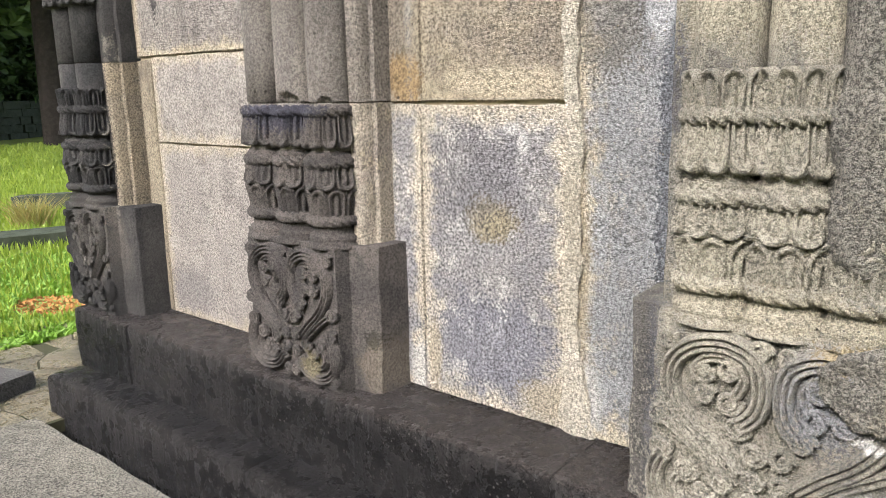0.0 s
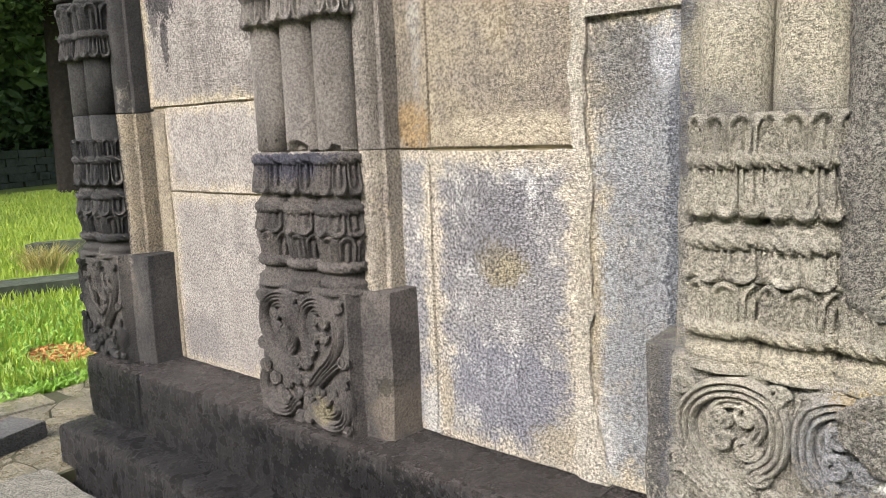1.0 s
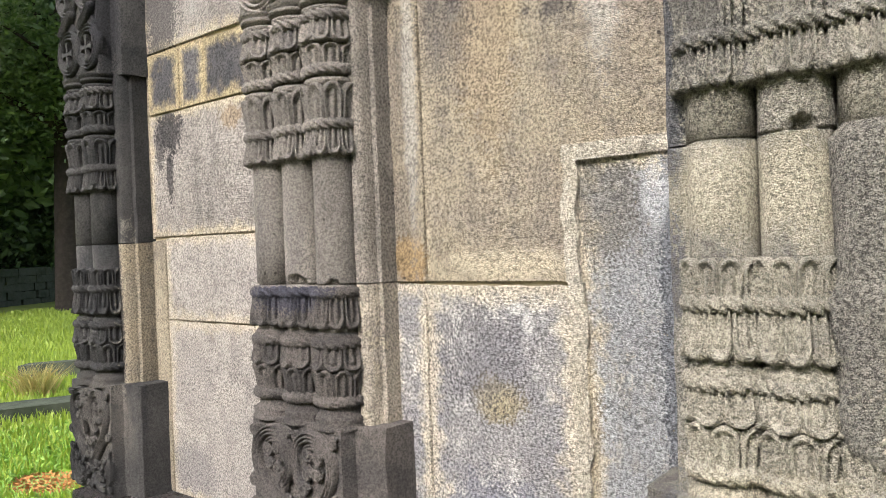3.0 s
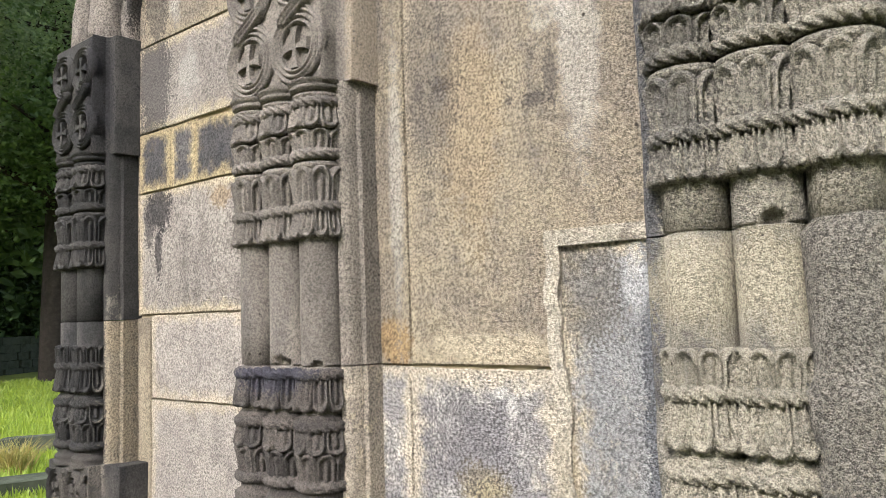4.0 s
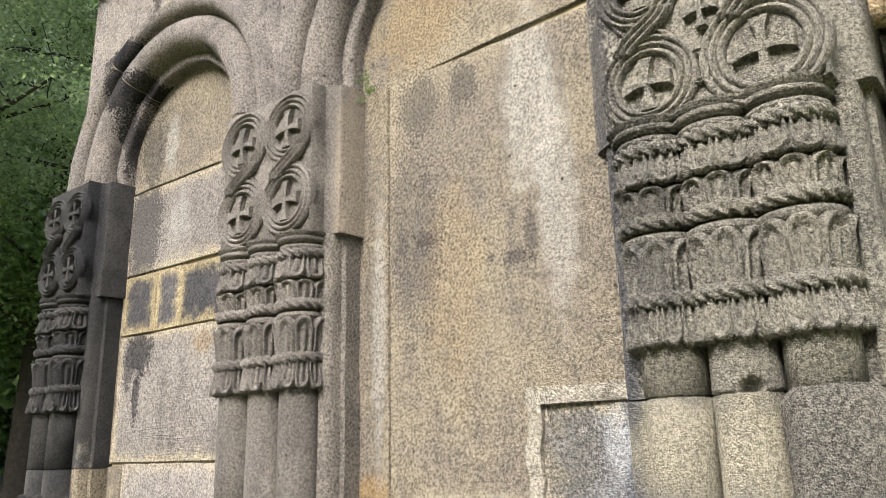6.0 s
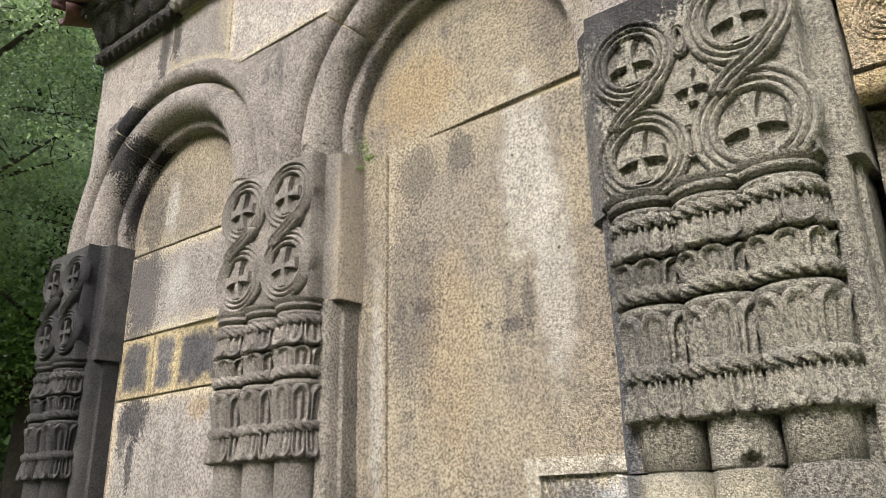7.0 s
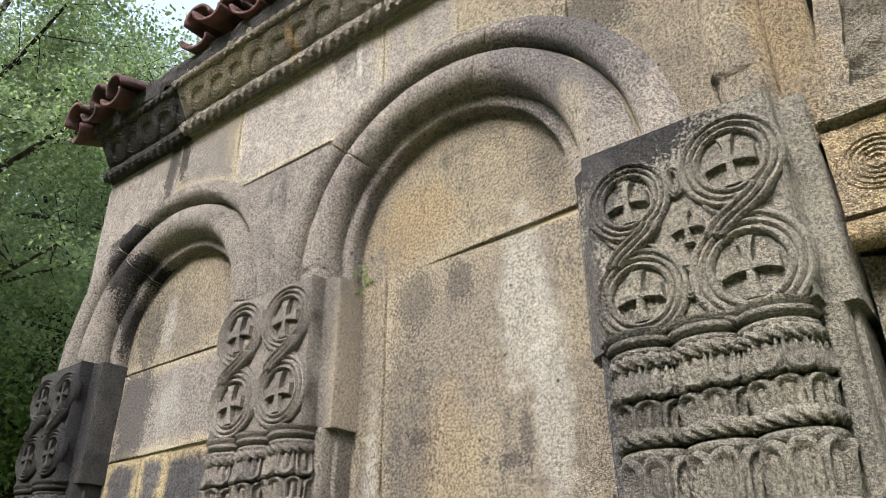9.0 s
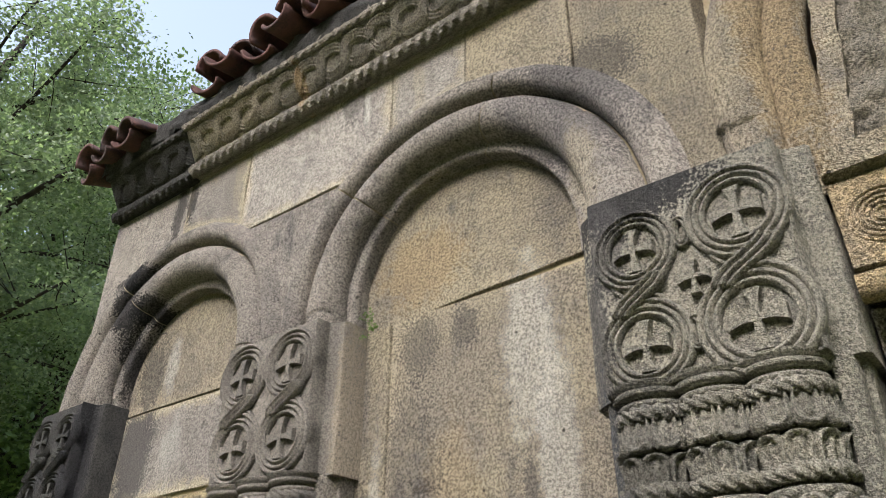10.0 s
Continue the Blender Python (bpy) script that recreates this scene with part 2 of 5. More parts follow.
TUFF_SMOOTH = stone("smooth_grey_patch", (0.33, 0.33, 0.325), (0.25, 0.25, 0.25), stain=(0.36, 0.30, 0.2), stain_amount=0.5, rim_amount=0.6, pits=0.1, bump=0.7, grain=0.45,
                    # includes a darker bluish strip down the panel edge beside the near pier
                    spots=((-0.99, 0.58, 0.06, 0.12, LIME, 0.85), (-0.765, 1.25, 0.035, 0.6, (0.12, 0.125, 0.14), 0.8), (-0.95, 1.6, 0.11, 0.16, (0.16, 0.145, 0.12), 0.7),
                           (-1.02, 0.95, 0.05, 0.35, (0.34, 0.28, 0.18), 0.7), (-0.8, 1.62, 0.04, 0.1, (0.6, 0.6, 0.6), 0.5)))
TUFF_LILAC = stone("lilac_grey_tuff", (0.376, 0.339, 0.302), (0.297, 0.267, 0.242), stain=(0.12, 0.11, 0.11), stain_amount=0.5, rim_amount=0.35, bump=0.6, tool=0.7,
                   spots=((-1.69, 3.86, 0.09, 0.13, DARK_GREY, 0.5), (-1.62, 3.8, 0.02, 0.12, LIME, 0.5), (-2.83, 3.75, 0.04, 0.2, BLACK, 0.75), (-2.3, 0.56, 0.04, 0.05, DARK_GREY, 0.7), (-1.35, 3.75, 0.03, 0.14, CREAM, 0.4),
                          (-2.9, 0.6, 0.2, 0.1, (0.2, 0.185, 0.18), 0.5)))
TUFF_DARK = stone("dark_wet_tuff", (0.075, 0.073, 0.077), (0.15, 0.14, 0.135), stain=(0.03, 0.03, 0.034), stain_amount=0.7, rim_amount=0.95, rim=(0.42, 0.34, 0.2), bump=0.8)
TUFF_OCHRE = stone("ochre_tuff", (0.36, 0.27, 0.15), (0.30, 0.25, 0.18), stain=(0.17, 0.14, 0.11), stain_amount=0.4, bump=0.8)
PIER_MID = stone("brown_grey_carved_stone", (0.1152, 0.103, 0.09072), (0.1692, 0.1498, 0.1296), stain=(0.06, 0.056, 0.055), stain_amount=0.6, bump=0.42, grain=0.34, pits=0.7,
                 spots=((-1.66, 2.0, 0.05, 1.0, (0.24, 0.195, 0.14), 0.55),))
PIER_DARK = stone("wet_dark_carved_stone", (0.0216, 0.021, 0.0204), (0.051, 0.0474, 0.0438), stain=(0.022, 0.022, 0.023), stain_amount=0.8, bump=0.42, grain=0.36, rough=0.75,
                  spots=((-3.20, 1.25, 0.025, 0.42, (0.2, 0.18, 0.15), 0.75), (-3.33, 0.8, 0.2, 0.2, (0.10, 0.088, 0.075), 0.5), (-3.23, 2.6, 0.06, 0.3, BLACK, 0.85)))
PIER_SIDE = stone("lime_streaked_side_stone", (0.448, 0.389, 0.301), (0.328, 0.284, 0.233), stain=(0.07, 0.065, 0.06), stain_amount=0.7, pale_amount=0.5, pale=(0.5, 0.43, 0.3), bump=0.8)
PILASTER = stone("grey_brown_pilaster_stone", (0.281, 0.247, 0.206), (0.206, 0.184, 0.156), stain=(0.08, 0.074, 0.068), stain_amount=0.5, bump=0.6, pits=0.8)
FAR_SIDE = stone("cream_side_stone_with_rain_streaks", (0.30, 0.25, 0.175), (0.22, 0.19, 0.145), stain=(0.07, 0.065, 0.06), stain_amount=0.75, pale_amount=0.5, pale=(0.5, 0.43, 0.3), bump=0.8,
                 spots=((-3.24, 1.25, 0.028, 0.6, DARK_GREY, 0.8),))
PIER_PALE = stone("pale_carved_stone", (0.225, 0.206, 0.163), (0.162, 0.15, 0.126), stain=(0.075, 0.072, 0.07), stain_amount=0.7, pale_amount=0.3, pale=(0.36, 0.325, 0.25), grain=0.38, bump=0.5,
                  # black stain at the cap, and darker strips down the pier's left side
                  spots=((-0.55, 2.86, 0.26, 0.14, BLACK, 0.92), (-0.62, 2.7, 0.07, 0.16, DARK_GREY, 0.7), (-0.68, 2.45, 0.05, 0.3, DARK_GREY, 0.75), (-0.6, 2.1, 0.12, 0.3, DARK_GREY, 0.45), (-0.72, 1.2, 0.06, 0.9, DARK_GREY, 0.75), (-0.69, 1.4, 0.04, 1.0, (0.085, 0.085, 0.092), 0.8),
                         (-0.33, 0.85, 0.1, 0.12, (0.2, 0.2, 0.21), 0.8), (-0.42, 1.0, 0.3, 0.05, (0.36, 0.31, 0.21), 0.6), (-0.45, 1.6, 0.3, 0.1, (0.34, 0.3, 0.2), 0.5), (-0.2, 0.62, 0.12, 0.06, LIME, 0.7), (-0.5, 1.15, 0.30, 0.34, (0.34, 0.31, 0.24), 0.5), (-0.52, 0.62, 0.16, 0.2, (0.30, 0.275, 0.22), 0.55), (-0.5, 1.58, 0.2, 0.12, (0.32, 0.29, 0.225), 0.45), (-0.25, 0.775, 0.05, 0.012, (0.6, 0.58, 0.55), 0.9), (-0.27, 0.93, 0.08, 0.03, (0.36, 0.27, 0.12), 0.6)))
PIER_BASE = stone("dark_carved_base", (0.0542, 0.0486, 0.0447), (0.0997, 0.0869, 0.0766), stain=(0.035, 0.033, 0.033), stain_amount=0.7, bump=0.45, grain=0.36,
                  spots=((-1.99, 1.37, 0.2, 0.06, (0.04, 0.04, 0.055), 0.8), (-1.66, 0.56, 0.06, 0.10, (0.2, 0.165, 0.12), 0.35), (-1.672, 0.655, 0.03, 0.04, (0.02, 0.02, 0.012), 0.6), (-1.88, 0.55, 0.04, 0.05, (0.2, 0.17, 0.09), 0.5)))
ARCH_STONE = stone("arch_tuff", (0.324, 0.285, 0.248), (0.243, 0.216, 0.194), stain=(0.075, 0.07, 0.072), stain_amount=0.65, bump=0.8, pits=0.8,
                   spots=((-3.12, 3.30, 0.12, 0.14, BLACK, 0.9), (-3.07, 3.44, 0.15, 0.07, BLACK, 0.9), (-2.99, 3.26, 0.11, 0.07, BLACK, 0.85), (-3.13, 3.02, 0.045, 0.2, BLACK, 0.8), (-2.86, 3.76, 0.05, 0.22, BLACK, 0.75), (-3.16, 3.46, 0.14, 0.05, BLACK, 0.8), (-2.94, 3.2, 0.10, 0.08, BLACK, 0.85), (-3.1, 3.05, 0.05, 0.16, DARK_GREY, 0.7), (-0.66, 3.42, 0.2, 0.16, DARK_GREY, 0.6), (-0.72, 3.36, 0.3, 0.3, (0.13, 0.118, 0.115), 0.75),
                          (-1.05, 3.66, 0.25, 0.07, DARK_GREY, 0.5), (-1.3, 3.3, 0.14, 0.07, CREAM, 0.45), (-0.72, 3.05, 0.08, 0.16, CREAM, 0.45)))
# pale specks: light grit, with wet glints put into the colour
PLINTH = stone("wet_basalt_plinth", (0.00665, 0.00616, 0.00602), (0.0196, 0.01764, 0.01666), stain=(0.013, 0.012, 0.012), stain_amount=0.8, rim_amount=0.4,
               rim=(0.045, 0.041, 0.039), rough=0.44, gloss_patch=0.26, bump=0.5, pits=0.7, grain=0.7, sheen=0.16, specks=(0.085, 0.078, 0.072), speck_from=0.72, mottle=0.6,
               # wet gleam along the top edge, put into the colour
               spots=((-2.0, 0.47, 2.5, 0.012, (0.06, 0.05, 0.044), 0.4),))
CORNICE = stone("dark_cornice_stone", (0.205, 0.185, 0.161), (0.283, 0.249, 0.205), stain=(0.045, 0.042, 0.042), stain_amount=0.7, bump=0.5,
                spots=((-2.4, 4.05, 0.35, 0.12, (0.26, 0.22, 0.15), 0.6), (-1.95, 4.0, 0.03, 0.12, OCHRE, 0.6)))
CORNICE_WET = stone("blackened_cornice_stone", (0.035, 0.0336, 0.0329), (0.063, 0.0581, 0.0546), stain=(0.026, 0.026, 0.026), stain_amount=0.7, bump=0.5)
REPAIR = stone("grey_repair_mortar", (0.20, 0.185, 0.155), (0.145, 0.135, 0.115), stain=(0.2, 0.175, 0.13), stain_amount=0.4, pits=0.2, bump=0.9)
KERB = stone("dark_rough_kerb", (0.121, 0.119, 0.11), (0.187, 0.176, 0.161), stain=(0.03, 0.03, 0.026), stain_amount=0.5, bump=1.0)
TORN = stone("torn_plaster", (0.54, 0.49, 0.40), (0.40, 0.355, 0.275), stain=(0.11, 0.1, 0.085), stain_amount=0.6, pale_amount=0.7, pale=(0.5, 0.46, 0.38), bump=1.0)
RUBBLE = stone("rough_rubble", (0.28, 0.242, 0.185), (0.2, 0.18, 0.15), stain=(0.12, 0.11, 0.1), stain_amount=0.5, bump=1.0)
MORTAR = plain("cream_lime_mortar", (0.40, 0.34, 0.235), (0.24, 0.19, 0.12), 9.0, 0.9, 0.8, 0.01)
DARK_JOINT = plain("earthy_joint", (0.05, 0.043, 0.036), (0.12, 0.1, 0.08), 14.0, 0.95, 0.8, 0.01)
TILE = plain("weathered_red_tile", (0.075, 0.034, 0.03), (0.026, 0.019, 0.019), 11.0, 0.8, 0.6, 0.008)
CONCRETE = stone("worn_concrete_slab", specks=(0.26, 0.24, 0.2), c1=(0.27, 0.25, 0.205), c2=(0.195, 0.182, 0.15), stain=(0.05, 0.048, 0.04), stain_amount=0.35, bump=0.9, grain=0.8, pits=0.2)
FLAG = stone("wet_flagstone", (0.283, 0.238, 0.156), (0.171, 0.149, 0.0966), stain=(0.055, 0.058, 0.022), stain_amount=0.5, rough=0.5, gloss_patch=0.28, sheen=0.5, bump=0.8, grain=0.6, pits=0.4, mottle=0.6)
SOIL = plain("mossy_soil", (0.05, 0.044, 0.026), (0.032, 0.034, 0.016), 5.0, 0.9, 0.6, 0.02)
TURF = plain("meadow_turf", (0.125, 0.156, 0.0312), (0.188, 0.219, 0.0562), 0.7, 0.9, 0.6, 0.03, 25.0)
BARK = plain("dark_bark", (0.0154, 0.0127, 0.0105), (0.0303, 0.0248, 0.0204), 9.0, 0.95, 1.0, 0.03)
FARSTONE = plain("far_fieldstone", (0.05, 0.055, 0.04), (0.022, 0.028, 0.016), 2.2, 0.9, 0.8, 0.05, 9.0)
RED_LEAF = plain("fallen_leaves", (0.36, 0.14, 0.045), (0.22, 0.14, 0.05), 30.0, 0.8, 0.5, 0.01)
GRASS = leafy("grass_blades", (0.102, 0.152, 0.0116), (0.239, 0.297, 0.029), 0.6, 0.3)
DRY_GRASS = leafy("dry_grass", (0.13, 0.156, 0.0325), (0.325, 0.221, 0.078), 0.7, 0.25)
CLOVER = leafy("clover", (0.09, 0.18, 0.012), (0.195, 0.307, 0.036), 0.6, 0.3)
LEAF = leafy("tree_leaves", (0.055, 0.08, 0.05), (0.2, 0.24, 0.14), 0.5, 0.55)
LEAF_DARK = leafy("shaded_tree_leaves", (0.036, 0.066, 0.024), (0.102, 0.156, 0.0504), 0.55, 0.35)
SPROUT = leafy("wall_plant_leaves", (0.06, 0.11, 0.02), (0.14, 0.2, 0.05), 0.5, 0.3)


# ---- mesh helpers ----
def thing(name, at, label, category, group="", kind=""):
    e = new(name)
    e.empty_display_size = 0.1
    e.location = at
    return tagged(e, label, category, group, kind)


def part(name, bm, material, parent=None, label="", smooth=True, kind=""):
    """Links a bmesh as one mesh object under a thing or part."""
    me = bpy.data.meshes.new(name)
    bmesh.ops.recalc_face_normals(bm, faces=bm.faces)
    bm.to_mesh(me)
    bm.free()
    if smooth:
        me.shade_smooth()
        me.set_sharp_from_angle(angle=radians(42))
    me.materials.append(material)
    ob = new(name, me)
    ob.parent = parent
    if label or kind:
        tagged(ob, label, kind=kind)
    return ob


def shared(name, me, material, parent, m=None, label=""):
    """One more object on a mesh that alike pieces share, with its own material."""
    ob = new(name, me)
    if not me.materials:
        me.materials.append(material)
    ob.material_slots[0].link = "OBJECT"
    ob.material_slots[0].material = material
    ob.parent = parent
    if m is not None:
        ob.matrix_basis = m
    if label:
        tagged(ob, label)
    return ob


def mesh_of(name, bm, smooth=True):
    me = bpy.data.meshes.new(name)
    bmesh.ops.recalc_face_normals(bm, faces=bm.faces)
    bm.to_mesh(me)
    bm.free()
    if smooth:
        me.shade_smooth()
    return me


def sheet(bm, rows, closed=False):
    """Quads between rows of points of equal length."""
    vs = [[bm.verts.new(p) for p in row] for row in rows]
    for a, b in zip(vs, vs[1:]):
        n = len(a)
        for i in range(n if closed else n - 1):
            j = (i + 1) % n
            bm.faces.new((a[i], a[j], b[j], b[i]))
    return vs


def prism(bm, outline, z0, z1, wob=0.0, seg=1, rough_top=0.0):
    """An upright prism on an outline of (x, y), its faces slightly uneven."""
    rows = []
    for k in range(seg + 1):
        z = z0 + (z1 - z0) * k / seg
        rows.append([(x + wob * noise.noise((x * 9, y * 9, z * 9)), y + wob * noise.noise((x * 9 + 5, y * 9, z * 9)),
                      z + (rough_top * noise.noise((x * 12, y * 12, 3.0)) if k == seg else 0)) for x, y in outline])
    vs = sheet(bm, rows, True)
    bm.faces.new(vs[-1])
    bm.faces.new(list(reversed(vs[0])))


def tube(bm, pts, r, sides=6, closed=False, flat=1.0, taper=False):
    """A round strand along points that lie in an x-z plane."""
    n = len(pts)
    rows = []
    for i, p in enumerate(pts):
        a = Vector(pts[(i - 1) % n] if closed or i else pts[0])
        b = Vector(pts[(i + 1) % n] if closed or i < n - 1 else pts[-1])
        t = (b - a)
        t = t.normalized() if t.length > 1e-9 else Vector((1, 0, 0))
        s = t.cross(Vector((0, 1, 0)))
        s = s.normalized() if s.length > 1e-6 else Vector((1, 0, 0))
        q = r * (1 - 0.6 * i / n) if taper else r
        rows.append([Vector(p) + s * (q * math.cos(w)) + Vector((0, -1, 0)) * (q * flat * math.sin(w))
                     for w in (math.tau * k / sides for k in range(sides))])
    if closed:
        rows.append(rows[0])
        vs = [[bm.verts.new(p) for p in row] for row in rows[:-1]]
        vs.append(vs[0])
        for a, b in zip(vs, vs[1:]):
            for i in range(sides):
                j = (i + 1) % sides
                bm.faces.new((a[i], a[j], b[j], b[i]))
    else:
        vs = sheet(bm, rows, True)
        bm.faces.new(vs[0])
        bm.faces.new(vs[-1])


def arc(cx, cz, rx, rz, a0, a1, n=18, y=0.0):
    return [(cx + rx * math.cos(radians(a0 + (a1 - a0) * i / n)), y, cz + rz * math.sin(radians(a0 + (a1 - a0) * i / n))) for i in range(n + 1)]


def curl(bm, cx, cz, r, turn=1, start=0.0, y=0.0, thick=0.0075):
    """A small spiral that ends in a drilled eye."""
    pts = []
    for i in range(20):
        f = i / 19
        a = radians(start) + turn * f * math.tau * 1.25
        q = r * (1 - 0.62 * f)
        pts.append((cx + q * math.cos(a), y - 0.004 * f, cz + q * math.sin(a)))
    tube(bm, pts, thick, 6, False, 1.3)
    tube(bm, [(cx + r * 0.22 * math.cos(k * math.tau / 8), y - 0.006, cz + r * 0.22 * math.sin(k * math.tau / 8)) for k in range(8)], thick * 0.6, 5, True)


# ---- carved column pieces; the front of a column faces -y ----
A0, A1 = radians(165), radians(375)
MESHES = {}


def rope_mesh(R, r, twists=18):
    key = ("rope", round(R, 4), round(r, 4), twists)
    if key not in MESHES:
        bm = bmesh.new()
        na = int(twists * (A1 - A0) / math.tau * 12)
        rows = []
        for i in range(na + 1):
            a = A0 + (A1 - A0) * i / na
            row = []
            for k in range(16):
                w = math.tau * k / 16
                q = r * (0.5 + 0.66 * abs(math.sin(0.5 * (twists * a + 4 * w))) ** 0.8 + 0.06 * noise.noise((a * 5, w, R * 50)))
                row.append(((R + q * math.cos(w)) * math.cos(a), (R + q * math.cos(w)) * math.sin(a), q * 1.08 * math.sin(w)))
            rows.append(row)
        sheet(bm, rows, True)
        MESHES[key] = mesh_of("rope", bm)
    return MESHES[key]


def bell(q, centre, width):
    return max(0.0, 1 - ((q - centre) / width) ** 2)


def petal_mesh(ra, rt, h, petals=11, phase=0.0):
    """A band of round-tipped leaves; h > 0: tips up, h < 0: tips down. z is 0 where the band is attached."""
    key = ("petal", round(ra, 4), round(rt, 4), round(h, 4), petals, phase)
    if key not in MESHES:
        bm = bmesh.new()
        per = 18
        na = int(petals * (A1 - A0) / math.tau * per)
        rows = []
        nv = 15
        for j in range(nv + 2):
            v = min(j / nv, 1.0)
            row = []
            for i in range(na + 1):
                a = A0 + (A1 - A0) * i / na
                u = 2 * ((a * petals / math.tau + phase) % 1.0) - 1
                tip = 0.8 + 0.2 * math.sqrt(max(0.0, 1 - u * u))
                f = v * tip
                z = h * f
                q = abs(u) if f < 0.62 else math.sqrt(u * u + ((f - 0.62) / 0.38) ** 2)
                lift = 0.015 * bell(q, 0.78, 0.18) + 0.0105 * bell(q, 0.0, 0.36) - 0.008 * max(0.0, min(1.0, (q - 0.93) / 0.07)) * (1.0 if f < 0.75 else 0.3)
                r = ra + (rt - ra) * v ** 1.4 + lift
                r += 0.0016 * noise.noise((a * 9, v * 4, ra * 70))
                if j == nv + 1:
                    r = min(ra, rt) - 0.016
                row.append((r * math.cos(a), r * math.sin(a), z))
            rows.append(row)
        sheet(bm, rows)
        MESHES[key] = mesh_of("petal_band", bm)
    return MESHES[key]


def lathe_mesh(name, profile, steps=30, wob=0.0015, chip=None):
    """chip: angle in degrees, height, half width, half height and depth of a broken-out hollow."""
    key = (name, tuple(profile), chip)
    if chip:
        fine = sorted({z for _, z in profile} | {chip[1] + chip[3] * 1.3 * k / 6 for k in range(-6, 7)})
        profile = [(float(np.interp(z, [q[1] for q in profile], [q[0] for q in profile])), z) for z in fine]
        steps = 90
    if key not in MESHES:
        bm = bmesh.new()
        rows = []
        for r, z in profile:
            row = []
            for i in range(steps + 1):
                a = A0 + (A1 - A0) * i / steps
                q = r + wob * noise.noise((a * 3, z * 14, r * 40))
                if chip:
                    d = math.hypot((math.degrees(a) - chip[0]) / chip[2], max(0.0, z - chip[1]) / chip[3]) + 0.25 * noise.noise((a * 9, z * 60, 1))
                    if chip[1] - 0.001 < z and d < 1:
                        q -= chip[4] * min(1.0, (1 - d) * 4)
                row.append((q * math.cos(a), q * math.sin(a), z))
            rows.append(row)
        sheet(bm, rows)
        MESHES[key] = mesh_of(name, bm)
    return MESHES[key]


def band(bm, pts, gap, count, depth, closed=False):
    """A carved band with rounded parallel ridges along a plane path, one connected surface; the ridges stand towards -y."""
    n = len(pts)
    rows = []
    half = gap * count / 2
    cross = []
    for k in range(count * 5 + 1):
        f = k / (count * 5)
        cross.append((-half + 2 * half * f, depth * (0.42 + 0.58 * abs(math.sin(math.pi * count * f)))))
    cross = [(-half * 1.02, -0.006)] + cross + [(half * 1.02, -0.006)]
    for i, p in enumerate(pts):
        a = Vector(pts[(i - 1) % n] if closed or i else pts[0])
        b = Vector(pts[(i + 1) % n] if closed or i < n - 1 else pts[-1])
        t = (b - a).normalized()
        s = t.cross(Vector((0, 1, 0)))
        end = 0.35 if not closed and i in (0, n - 1) else 1.0
        rows.append([Vector(p) + s * u + Vector((0, -h * end + 0.0012 * noise.noise((p[0] * 40, p[2] * 40, u * 90)), 0)) for u, h in cross])
    if closed:
        vs = [[bm.verts.new(q) for q in row] for row in rows]
        vs.append(vs[0])
        for a, b in zip(vs, vs[1:]):
            for i in range(len(a) - 1):
                bm.faces.new((a[i], a[i + 1], b[i + 1], b[i]))
    else:
        sheet(bm, rows)


def up(z):
    return Matrix.Translation((0, 0, z))


